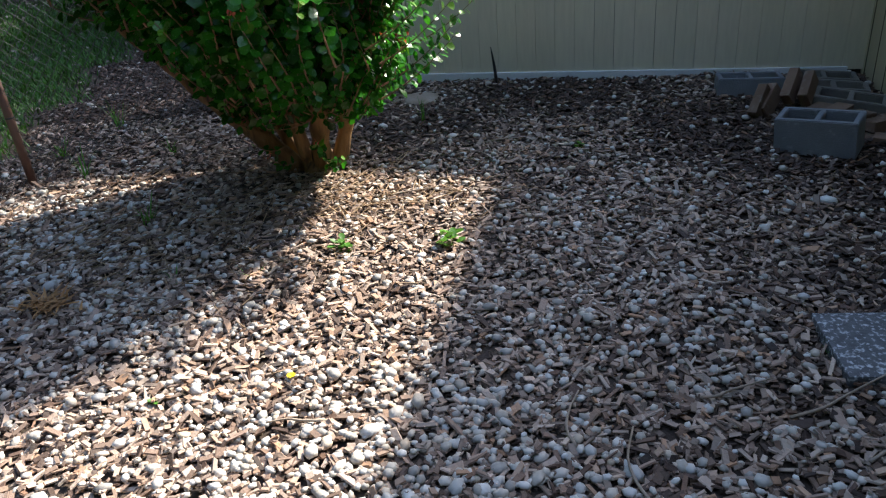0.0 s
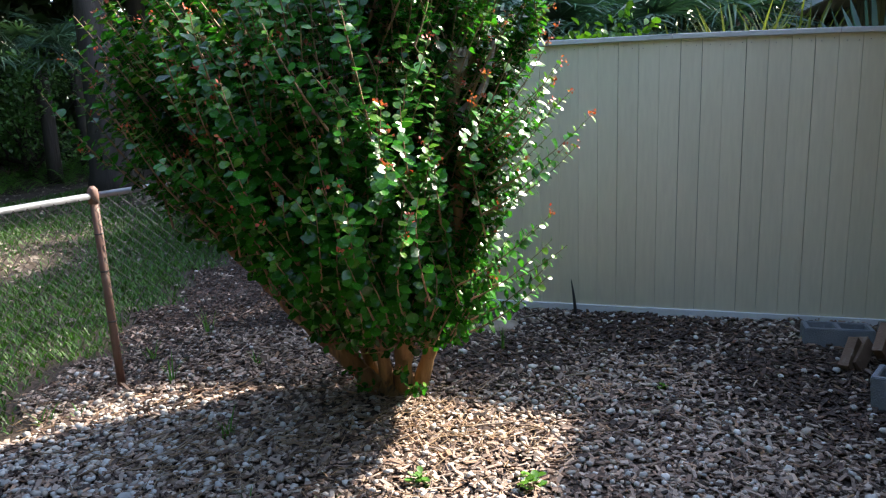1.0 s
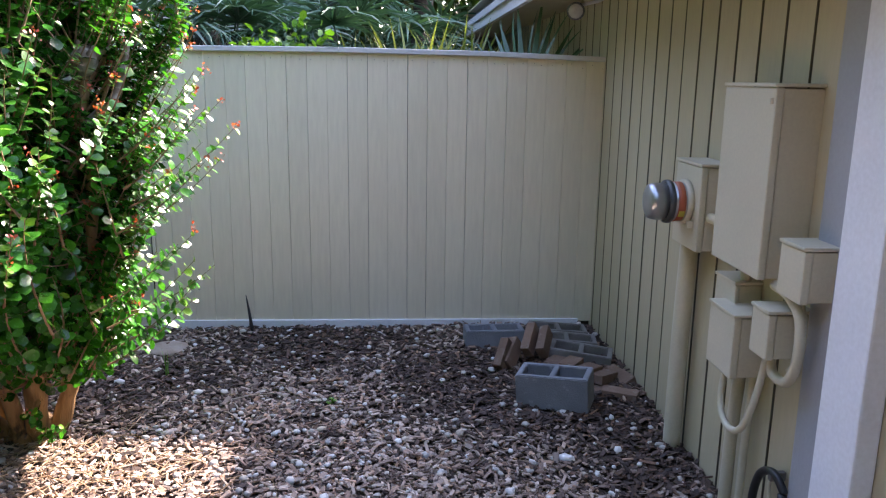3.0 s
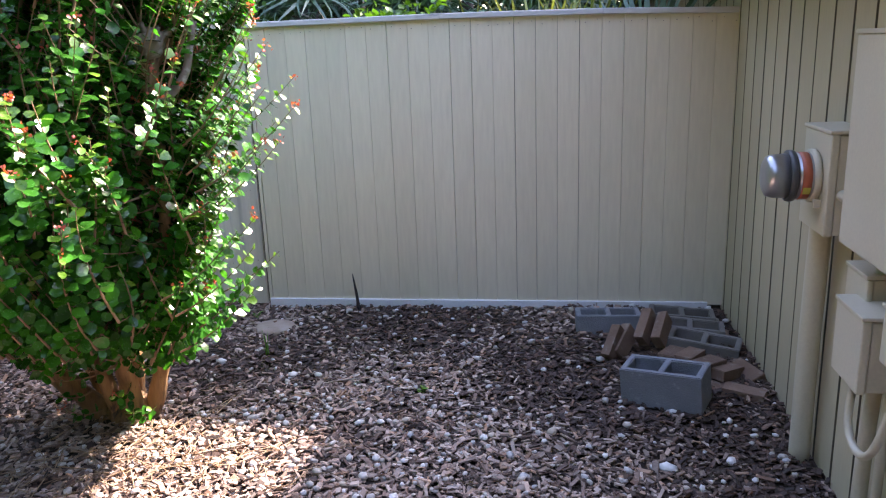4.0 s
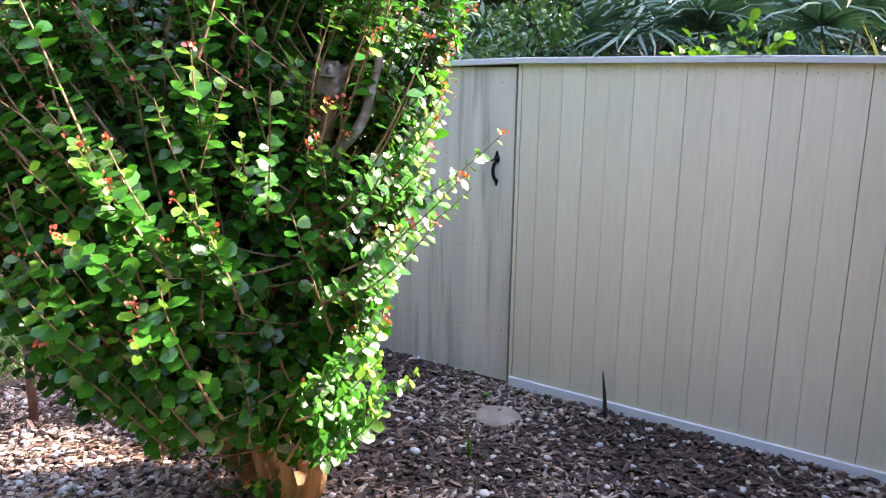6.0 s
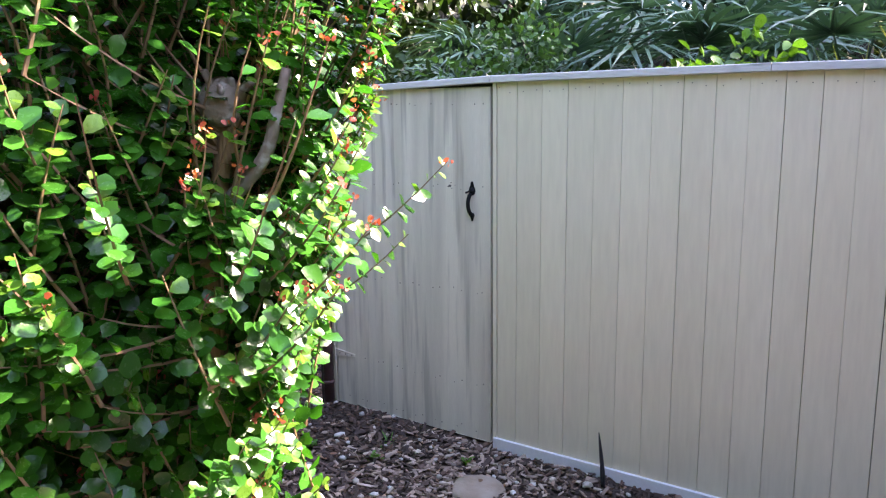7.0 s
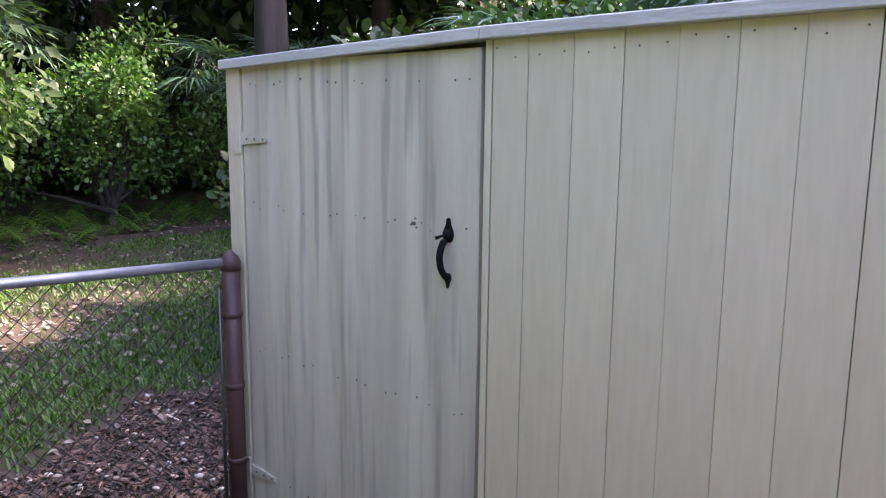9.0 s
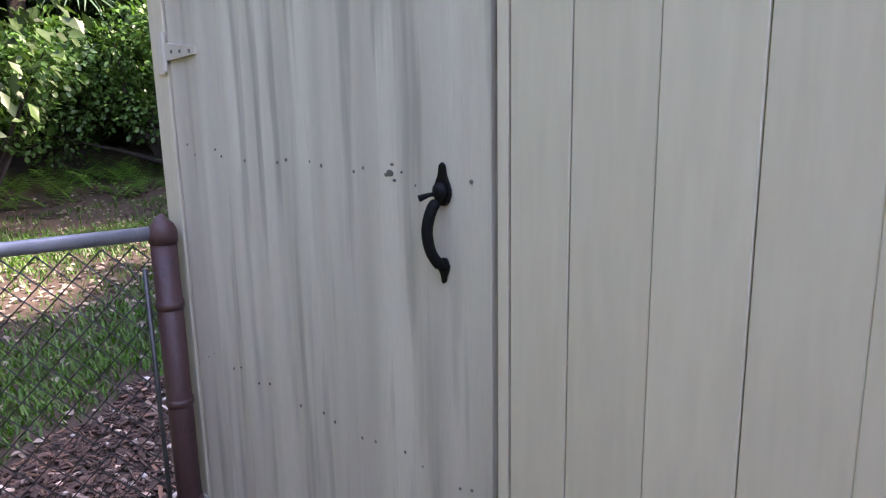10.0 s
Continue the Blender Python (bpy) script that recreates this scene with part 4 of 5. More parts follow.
# ---- chain link fence ----
chain = empty("chain_link_fence", -3.27, 5.46, 0.08)
tagged(chain, "low chain link fence with rusty posts and steel rail", "fence")
POSTS = [(-3.145, 5.45), (-3.755, 3.53), (-4.30, 1.35), (-4.85, -0.85)]
RAIL = [1.245, 1.245, 1.25, 1.25]
for i, (x, y) in enumerate(POSTS):
    z0 = float(ground_z(x, y)) - 0.05
    lean = (0.0, 0.0) if i == 0 else (-0.055, 0.04)
    if i == 0:
        post = local(chain, tube("post", [(x, y, z0), (x, y, 1.26)], 0.034, "maroon_paint", None, 16, "dark maroon painted end post"))
        v, f = lathe([(0.037, -0.03), (0.038, 0.0), (0.030, 0.02), (0.006, 0.045)], 16)
        c = link("post_cap", v, f, "maroon_paint", post, "", True)
        c.matrix_basis = Matrix.Translation((x, y, 1.26))
        for z in (1.06, 0.78, 0.48, 0.25):
            v, f = lathe([(0.0365, -0.011), (0.0385, 0), (0.0365, 0.011)], 16)
            c = link("band", v, f, "maroon_paint", post, "", True)
            c.matrix_basis = Matrix.Translation((x, y, z))
    else:
        post = local(chain, tube("post", [(x, y, z0), (x + lean[0] * 0.5, y + lean[1] * 0.5, 0.65), (x + lean[0], y + lean[1], RAIL[i] + 0.01)], 0.024, "rust", None, 14, "rusty leaning line post"))
        v, f = lathe([(0.03, -0.05), (0.031, 0.0), (0.028, 0.03), (0.012, 0.05)], 14)
        c = link("post_cap", v, f, "rust", post, "", True)
        c.matrix_basis = Matrix.Translation((x + lean[0], y + lean[1], RAIL[i]))
        for z in (0.5, 0.8, 1.02):
            v, f = lathe([(0.026, -0.004), (0.0275, 0), (0.026, 0.004)], 12)
            t = (z - z0) / 1.2
            c = link("wire_tie", v, f, "wire", post, "", True)
            c.matrix_basis = Matrix.Translation((x + lean[0] * t, y + lean[1] * t, z))
    if i < len(POSTS) - 1:
        nxp = POSTS[i + 1]
        e0 = Vector((x + lean[0], y + lean[1], RAIL[i] + (0.012 if i == 0 else -0.005)))
        e1 = Vector((nxp[0] - 0.055, nxp[1] + 0.04, RAIL[i + 1] - 0.005))
        local(chain, tube("top_rail", [e0, (e0 + e1) / 2 + Vector((0, 0, -0.006)), e1], 0.019, "galvanised", None, 14, "grey galvanised top rail"))
        p0, p1 = Vector((x, y, 0)), Vector((nxp[0], nxp[1], 0))
        d = p1 - p0
        length = d.length
        d.normalize()
        nor = Vector((-d.y, d.x, 0))
        step, vz = 0.037, 0.037
        cols, rows = int(length / step) - 1, 31
        wv, wf, wo = [], [], 0
        for c in range(cols):
            pts = []
            for r in range(rows + 1):
                s = (c + ((r + c) % 2)) * step + 0.04
                zz = 0.09 + r * vz
                topl = RAIL[i] + (RAIL[i + 1] - RAIL[i]) * s / length
                lx = (lean[0] + (-0.055 - lean[0]) * s / length) * (zz / 1.2)
                pts.append(p0 + d * s + nor * (0.028 + 0.003 * (-1) ** (r + c)) + Vector((lx, 0.0, zz * (topl - 0.012) / 1.237)))
            v, f = tube_data(pts, 0.003, 3, False)
            wv += v
            wf += [tuple(k + wo for k in q) for q in f]
            wo += len(v)
        local(chain, link("chain_mesh", wv, wf, "wire", None, "dark diamond wire mesh"))
        if i == 0:
            local(chain, tube("tension_bar", [p0 + d * 0.055 + nor * 0.03 + Vector((0, 0, 0.1)), p0 + d * 0.055 + nor * 0.03 + Vector((0, 0, 1.17))], 0.007, "wire", None, 6))


# ---- plants in the mulch ----
BLADE_V = [(0, 0.5, 0), (0, -0.5, 0), (0.45, 0.42, 0.03), (0.45, -0.42, 0.03), (0.8, 0.22, -0.02), (0.8, -0.22, -0.02), (1, 0, -0.09)]
BLADE_F = [(0, 1, 3), (0, 3, 2), (2, 3, 5), (2, 5, 4), (4, 5, 6)]


def tuft(name, label, cat, x, y, n, h, w, material, spread=0.5, seed=0):
    r = np.random.default_rng(seed)
    z = float(ground_z(x, y))
    th = r.uniform(0, 6.283, n)
    al = np.stack([np.cos(th) * spread, np.sin(th) * spread, r.uniform(0.5, 1.2, n)], 1)
    P_ = np.stack([x + r.normal(0, 0.012, n), y + r.normal(0, 0.012, n), np.full(n, z - 0.01)], 1)
    S_ = np.stack([h * r.uniform(0.5, 1.1, n), w * r.uniform(0.7, 1.2, n), h * r.uniform(0.6, 1.2, n)], 1)
    ob = scatter(name, BLADE_V, BLADE_F, axes(al, np.stack([-np.cos(th), -np.sin(th), np.full(n, 0.6)], 1)), P_, S_, material, None, True)
    return tagged(ob, label, cat)


for i, (x, y, n, h, sp) in enumerate(((-2.73, 3.07, 14, 0.20, 0.35), (-3.79, 4.47, 10, 0.24, 0.3), (-3.82, 3.0, 9, 0.16, 0.8), (-3.69, 3.1, 7, 0.12, 0.9), (-3.1, 3.98, 9, 0.14, 0.6), (-1.66, 4.55, 9, 0.20, 0.15),
                                       (-3.5, 3.65, 8, 0.22, 0.3), (-3.86, 3.95, 10, 0.18, 0.5), (-2.46, 5.17, 9, 0.10, 0.9), (-2.3, 2.55, 5, 0.10, 0.7), (0.27, 2.32, 26, 0.05, 0.8), (-1.95, 2.6, 4, 0.09, 0.6), (-1.45, 2.05, 4, 0.07, 0.8))):
    tuft("weed", "thin green weed sprouting through the mulch", "weed", x, y, n, h, 0.009, "fern", sp, i)
for i, (x, y, s) in enumerate(((-1.17, 2.93, 1.0), (-1.62, 2.85, 0.8), (-0.67, 4.14, 0.55), (-3.05, 2.15, 0.8), (-2.4, 5.0, 0.6), (-1.93, 1.78, 0.4), (-3.6, 2.35, 0.7), (-2.75, 4.9, 0.7), (-2.0, 5.25, 0.5))):
    r = np.random.default_rng(40 + i)
    n = 16
    th = r.uniform(0, 6.283, n)
    al = np.stack([np.cos(th), np.sin(th), r.uniform(0.1, 0.9, n)], 1)
    z = float(ground_z(x, y))
    P_ = np.stack([x + r.normal(0, 0.02, n) * s, y + r.normal(0, 0.02, n) * s, z + r.uniform(0.0, 0.07, n) * s], 1)
    ob = scatter("seedling", LEAF_V, LEAF_F, axes(al, np.tile((0, 0, 1.0), (n, 1))), P_, np.full((n, 3), 0.055 * s) * (1, 0.9, 1), "young_leaf" if i % 2 == 0 else "fern", None, True)
    tagged(ob, "small bright green seedling in the mulch", "seedling", kind="stuff")
reed = tube("dead_stalk", smooth_line([(-1.325, 5.40, 0.1), (-1.335, 5.41, 0.2), (-1.36, 5.42, 0.36)], 4), [0.011, 0.012, 0.013, 0.012, 0.011, 0.01, 0.008, 0.006, 0.002], "black_rubber", None, 7)
tagged(reed, "dark upright dead stalk before the privacy wall", "stalk")
for i, (x, y, L, a) in enumerate(((-2.94, 2.78, 0.34, 75), (0.05, 1.92, 0.42, 35), (-0.35, 1.55, 0.26, 100), (-1.3, 1.75, 0.22, 200), (-1.9, 3.25, 0.3, 160), (-1.55, 3.35, 0.24, 30), (-2.2, 2.35, 0.25, 170),
                                   (-3.45, 4.35, 0.3, 55), (-0.2, 2.0, 0.25, 20), (-0.55, 1.75, 0.2, 95), (-1.2, 4.2, 0.22, 10), (-1.1, 3.9, 0.25, 150), (0.25, 1.75, 0.2, 60), (-2.6, 4.6, 0.28, 130))):
    c, s = math.cos(radians(a)), math.sin(radians(a))
    pts = [(x + c * L * u + 0.02 * math.sin(5 * u + i), y + s * L * u + 0.02 * math.cos(4 * u + i), float(ground_z(x + c * L * u, y + s * L * u)) + 0.03 + 0.012 * u) for u in (0, 0.3, 0.6, 1)]
    tagged(tube("stick", smooth_line(pts, 3), [0.0055 - 0.0003 * k for k in range(10)], "dead_twig", None, 6), "thin dry grey stick lying on mulch", "stick", "sticks on the mulch")
r = np.random.default_rng(77)
n = 60
th = r.uniform(0, 6.283, n)
P_ = np.stack([-2.72 + r.normal(0, 0.05, n), 2.28 + r.normal(0, 0.03, n), 0.125 + r.uniform(0, 0.03, n)], 1)
tagged(scatter("dead_fern", BLADE_V, BLADE_F, axes(np.stack([np.cos(th), np.sin(th), r.uniform(0, 0.4, n)], 1), np.tile((0, 0, 1.0), (n, 1))), P_, np.full((n, 3), 1.0) * (0.09, 0.012, 0.05), "dry_leaf"), "clump of rusty brown dead fern on mulch", "dead fern")
flower = scatter("yellow_flower", LEAF_V, LEAF_F, axes(np.stack([np.cos(np.arange(9) * 0.7), np.sin(np.arange(9) * 0.7), np.full(9, 0.25)], 1), np.tile((0, 0, 1.0), (9, 1))), np.tile((-1.50, 1.93, 0.145), (9, 1)), np.full((9, 3), 0.016), "petal")
tagged(flower, "tiny yellow flower lying on the pebbles", "flower")

# ---- mulch chips and pebbles ----
rng = np.random.default_rng(21)


def in_bed(x, y):
    """Where the mulch lies: from the house wall out past the chain link fence to the lawn's ragged edge."""
    edge = -4.15 - 0.28 * np.clip(y - 3.4, -2, 5) + 0.12 * np.sin(5 * y) + 0.08 * np.sin(11 * y + 1)
    return (x > edge) & (x < 1.085) & (y > -1.2) & ((y < 5.47) | (x < -3.3))


def ground_points(n, x0, x1, y0, y1, keep):
    x, y = rng.uniform(x0, x1, n), rng.uniform(y0, y1, n)
    k = keep(x, y)
    return x[k], y[k]


CHIP_V = [(-0.5, -0.32, 0), (0.42, -0.5, 0), (0.5, 0.34, 0), (-0.4, 0.5, 0), (-0.46, -0.3, 1), (0.38, -0.42, 1), (0.46, 0.28, 1), (-0.36, 0.44, 1)]
CHIP_F = [(4, 5, 6, 7), (0, 1, 5, 4), (1, 2, 6, 5), (2, 3, 7, 6), (3, 0, 4, 7)]
cx, cy = ground_points(150000, -5.6, 1.09, -1.3, 7.6, lambda x, y: in_bed(x, y) & (rng.random(len(x)) < np.clip(1.25 - 0.09 * y, 0.5, 1)))
n = len(cx)
# More shade-darkened chips toward wall, house and beyond the gate.
shade_share = np.clip((cy - 3.2) / 1.3, 0, 1) * 0.9 + np.clip((cx + 0.4) / 1.1, 0, 1) * 0.85
shade_share = np.where(cx < -3.2, np.where(cy > 4.6, 1.1, 0.5), shade_share) * (0.8 + 0.5 * np.sin(2.9 * cx + 1) * np.sin(3.3 * cy))
is_shaded = rng.random(n) < np.where((cx < -3.2) & (cy > 4.6), 0.97, np.clip(shade_share, 0.2, 0.94))
th = rng.uniform(0, 6.283, n)
al = np.stack([np.cos(th), np.sin(th), rng.normal(0, 0.3, n)], 1)
up = np.stack([rng.normal(0, 0.3, n), rng.normal(0, 0.3, n), np.ones(n)], 1)
S_ = np.stack([rng.lognormal(-3.2, 0.38, n), rng.lognormal(-3.98, 0.34, n), rng.uniform(0.003, 0.007, n)], 1)
P_ = np.stack([cx, cy, ground_z(cx, cy) + rng.uniform(0.0, 0.024, n)], 1)
turns = axes(al, up)
for nm, lab, m_, k in (("mulch_chips", "loose sun-bleached tan and grey bark mulch chips", "chips", ~is_shaded), ("damp_mulch_chips", "loose reddish brown bark mulch chips darkened to deepen the shade", "shaded_red_chips", is_shaded)):
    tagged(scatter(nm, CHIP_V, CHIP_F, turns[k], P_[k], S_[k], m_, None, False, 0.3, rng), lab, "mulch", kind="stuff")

n = 640
hx, hy = np.concatenate([rng.normal(-1.75, 0.35, 240), rng.normal(-2.75, 0.55, 400)]), np.concatenate([rng.normal(3.35, 0.2, 240), rng.normal(2.85, 0.3, 400)])
th = rng.uniform(0, 6.283, n)
straw = scatter("dry_straw", CHIP_V, CHIP_F, axes(np.stack([np.cos(th), np.sin(th), rng.normal(0, 0.12, n)], 1), np.tile((0, 0, 1.0), (n, 1))), np.stack([hx, hy, ground_z(hx, hy) + rng.uniform(0.02, 0.04, n)], 1),
                np.stack([rng.uniform(0.05, 0.2, n), rng.uniform(0.002, 0.005, n), rng.uniform(0.002, 0.004, n)], 1), "straw", None, False, 0.2, rng)
tagged(straw, "dry tan straw and fine twigs over the mulch", "straw", kind="stuff")
bm = bmesh.new()
bmesh.ops.create_icosphere(bm, subdivisions=1, radius=1.0)
ICO_V = [tuple(v.co) for v in bm.verts]
ICO_F = [tuple(v.index for v in f.verts) for f in bm.faces]
bm.free()


def pebble_keep(x, y):
    near = np.exp(-((x + 0.9) / 1.5) ** 2 - ((y - 1.3) / 1.2) ** 2)
    left = 0.5 * np.exp(-((x + 3.3) / 0.8) ** 2 - ((y - 2.7) / 0.9) ** 2)
    mid = 0.28 * np.exp(-((x + 0.9) / 0.7) ** 2 - ((y - 3.7) / 0.45) ** 2)
    clump = 0.75 + 0.45 * np.sin(3.3 * x + 1.1 * y) * np.sin(2.7 * y - 0.7 * x)
    dens = np.clip((near * 1.0 + left * 1.2 + mid) * clump + 0.045, 0, 1)
    dens = np.where((x < -3.2) & (y > 4.6), 0.02, dens)
    return in_bed(x, y) & (rng.random(len(x)) < dens)


px, py = ground_points(54000, -5.2, 1.07, -0.8, 7.2, pebble_keep)
n = len(px)
s = rng.lognormal(-4.3, 0.26, n)
S_ = np.stack([s * rng.uniform(1.0, 1.5, n), s * rng.uniform(0.8, 1.1, n), s * rng.uniform(0.5, 0.85, n)], 1)
th = rng.uniform(0, 6.283, n)
P_ = np.stack([px, py, ground_z(px, py) + 0.016 + s * rng.uniform(0.1, 0.5, n)], 1)
peb = scatter("pebbles", ICO_V, ICO_F, axes(np.stack([np.cos(th), np.sin(th), rng.normal(0, 0.2, n)], 1), np.stack([rng.normal(0, 0.2, n), rng.normal(0, 0.2, n), np.ones(n)], 1)), P_, S_, "pebbles", None, True, 0.22, rng)
tagged(peb, "rounded white and tan river pebbles among mulch", "pebbles", kind="stuff")

# ---- lawn and leaf litter beyond the chain link fence ----
def lawn_keep(x, y):
    patch = np.sin(1.1 * x + 0.4) * np.sin(0.9 * y - 0.3 * x + 1.0) + 0.5 * np.sin(3.1 * x + y) * np.sin(2.3 * y)
    band = np.exp(-((x + 7.4 + 0.25 * (y - 6)) / 0.9) ** 2) * 0.75
    far = np.clip((-8.5 - x) / 3.0, 0, 0.5)
    return (~in_bed(x + 0.35 * rng.random(len(x)), y)) & (x < -3.9) & (rng.random(len(x)) < np.clip(0.85 + 0.35 * patch - band - far, 0.05, 1))


lx, ly = ground_points(225000, -11.0, -3.9, -1.6, 12.0, lawn_keep)
n = len(lx)
th = rng.uniform(0, 6.283, n)
al = np.stack([np.cos(th) * 0.6, np.sin(th) * 0.6, rng.uniform(0.4, 1.1, n)], 1)
S_ = np.stack([rng.uniform(0.04, 0.10, n), rng.uniform(0.008, 0.014, n), rng.uniform(0.03, 0.08, n)], 1)
lawn = scatter("lawn", BLADE_V, BLADE_F, axes(al, np.stack([-np.cos(th), -np.sin(th), np.full(n, 0.5)], 1)), np.stack([lx, ly, ground_z(lx, ly) - 0.004], 1), S_, "grass", None, True)
tagged(lawn, "patchy bright green lawn grass", "grass", kind="stuff")
qx, qy = ground_points(16000, -12.5, -4.0, -1.0, 13, lambda x, y: (~in_bed(x, y)) & (x < -4.0) & (rng.random(len(x)) < 0.35 + 0.65 * np.exp(-((x + 7.4 + 0.25 * (y - 6)) / 1.0) ** 2)))
n = len(qx)
th = rng.uniform(0, 6.283, n)
lit = scatter("leaf_litter", LEAF_V, LEAF_F, axes(np.stack([np.cos(th), np.sin(th), rng.normal(0, 0.3, n)], 1), np.stack([rng.normal(0, 0.3, n), rng.normal(0, 0.3, n), np.ones(n)], 1)), np.stack([qx, qy, ground_z(qx, qy) + rng.uniform(0.002, 0.02, n)], 1), rng.uniform(0.03, 0.075, (n, 1)) * np.array([1, 0.9, 1.6]), "litter", None, True)
tagged(lit, "grey-brown fallen leaves on bare ground", "leaf litter", kind="stuff")

# ---- ferns, shrubs and trees beyond the lawn ----
rng = np.random.default_rng(31)
fa, fu, fp, fs = [], [], [], []
for _ in range(620):
    y0 = rng.uniform(0, 15)
    x0 = -11.3 - rng.uniform(0, 2.4) - 0.12 * abs(y0 - 8) + 0.3 * math.sin(1.7 * y0)
    az, L, rise = rng.uniform(0, 6.283), rng.uniform(0.35, 0.75), rng.uniform(0.6, 1.5)
    d = np.array((math.cos(az), math.sin(az), 0))
    side = np.array((-d[1], d[0], 0))
    for k in range(13):
        u = (k + 1) / 13
        p = np.array((x0, y0, 0.08)) + d * L * u * 0.75 + np.array((0, 0, L * rise * (u - 0.55 * u * u)))
        for s in (-1, 1):
            fp.append(p); fa.append(side * s + d * 0.35 + np.array((0, 0, -0.15))); fu.append((0, 0, 1.0)); fs.append(0.13 * (1.08 - u) + 0.02)
fs = np.array(fs)[:, None] * np.array([1, 0.26, 1.0])
ferns = scatter("fern_bank", BLADE_V, BLADE_F, axes(np.array(fa), np.array(fu)), fp, fs, "fern", None, True)
tagged(ferns, "bank of bright green sword ferns at the lawn's edge", "ferns", kind="stuff")


FAR_V = [(0, 0, 0), (0.45, 0.34, 0.06), (1, 0, -0.08), (0.45, -0.34, 0.06)]
FAR_F = [(0, 2, 1), (0, 3, 2)]


def leafy(name, label, cat, centre, radii, n, leaf, material, trunk=None, clumps=14, bark="dark_bark", seed=0, droop=0.0):
    """A tree or shrub: trunk and limbs that fork to clumps, and leaves gathered round the clumps with gaps between."""
    r = np.random.default_rng(seed)
    c = np.array(centre, float)
    base = (c[0], c[1], 0.05) if trunk is None else trunk[0]
    ob = empty(name, *base)
    tagged(ob, label, cat)
    tops = c + r.normal(0, 0.42, (clumps, 3)) * np.array(radii)
    if trunk:
        local(ob, tube("trunk", smooth_line(trunk[1:], 4), [trunk[0][3] * (1.25 if i == 0 else 1 - 0.045 * i) for i in range(4 * (len(trunk) - 2) + 1)], bark, None, 12))
        start = Vector(trunk[-1])
    else:
        start = Vector((c[0], c[1], max(0.2, c[2] - radii[2] * 0.9)))
    tv_, tf_, o_ = [], [], 0
    for t in tops:
        s0 = start + Vector(r.normal(0, 0.06, 3))
        mid = s0.lerp(Vector(t), 0.5) + Vector(r.normal(0, 0.1, 3)) * max(radii) * 0.5
        v, f = tube_data([s0, mid, Vector(t)], [0.03 * max(radii), 0.018 * max(radii), 0.006 * max(radii)], 6, False)
        tv_ += v
        tf_ += [tuple(k + o_ for k in q) for q in f]
        o_ += len(v)
    if trunk is None:
        v, f = tube_data([(c[0], c[1], 0.02), start], [0.04 * max(radii), 0.03 * max(radii)], 7, False)
        tv_ += v
        tf_ += [tuple(k + o_ for k in q) for q in f]
    local(ob, link("branching", tv_, tf_, bark))
    which = r.integers(0, clumps, n)
    ds = r.normal(0, 1, (n, 3))
    ds /= np.linalg.norm(ds, axis=1, keepdims=True)
    P_ = tops[which] + ds * (r.random((n, 1)) ** 0.45) * np.array(radii) * 0.36
    P_[:, 2] = np.maximum(P_[:, 2], 0.12)
    al = ds + r.normal(0, 0.6, (n, 3)) - np.array((0, 0, droop))
    upv = np.array((0.3, 0.2, 0.9)) + r.normal(0, 0.5, (n, 3))
    S_ = leaf * r.uniform(0.6, 1.3, (n, 1)) * np.array([1, 0.9, 1])
    simple = leaf > 0.12
    local(ob, scatter("crown", FAR_V if simple else LEAF_V, FAR_F if simple else LEAF_F, axes(al, upv), P_, S_, material, None, True))
    return ob


leafy("garden_shrub", "glossy green shrub behind the ferns", "shrub", (-12.4, 7.2, 1.55), (1.5, 1.6, 1.3), 9000, 0.085, "shrub_leaf", clumps=22, seed=1)
leafy("garden_shrub", "glossy green shrub behind the ferns", "shrub", (-13.0, 9.8, 1.6), (1.5, 1.7, 1.4), 8000, 0.085, "shrub_leaf", clumps=20, seed=2)
leafy("garden_shrub", "glossy green shrub behind the ferns", "shrub", (-13.2, 4.2, 1.6), (1.6, 1.8, 1.4), 7000, 0.085, "shrub_leaf", clumps=18, seed=3)
leafy("garden_shrub", "dark leafy shrub below the trees", "shrub", (-13.5, 12.6, 1.5), (1.6, 1.8, 1.3), 6000, 0.09, "shrub_leaf", clumps=16, seed=4)
# tall dark trees, most crowns made dense above the view to block sky light
for i, (x, y, h, rad) in enumerate(((-10.0, 10.8, 11, 0.37), (-16.5, 11.5, 9, 0.35), (-17, 5.0, 9, 0.35), (-6.5, 20.0, 9, 0.4), (-4.5, 18.5, 9.5, 0.4), (0.5, 19.5, 9, 0.35), (-14, 17, 10, 0.4), (-16, -1, 9, 0.35), (-21, 17, 10, 0.4), (-22, 8, 10, 0.4))):
    leafy("shade_tree", "tall dark shade tree with rough bark", "tree", (x, y, h * 0.74), (4.2, 4.2, 2.6), 900 if i == 0 else 12000, 0.36, "woods_leaf",
          ((x, y, 0.02, rad), (x, y, 0.02), (x + 0.05, y, 1.6), (x - 0.1, y + 0.1, 3.2), (x, y, h * 0.55)), 44, seed=60 + i, droop=0.4)
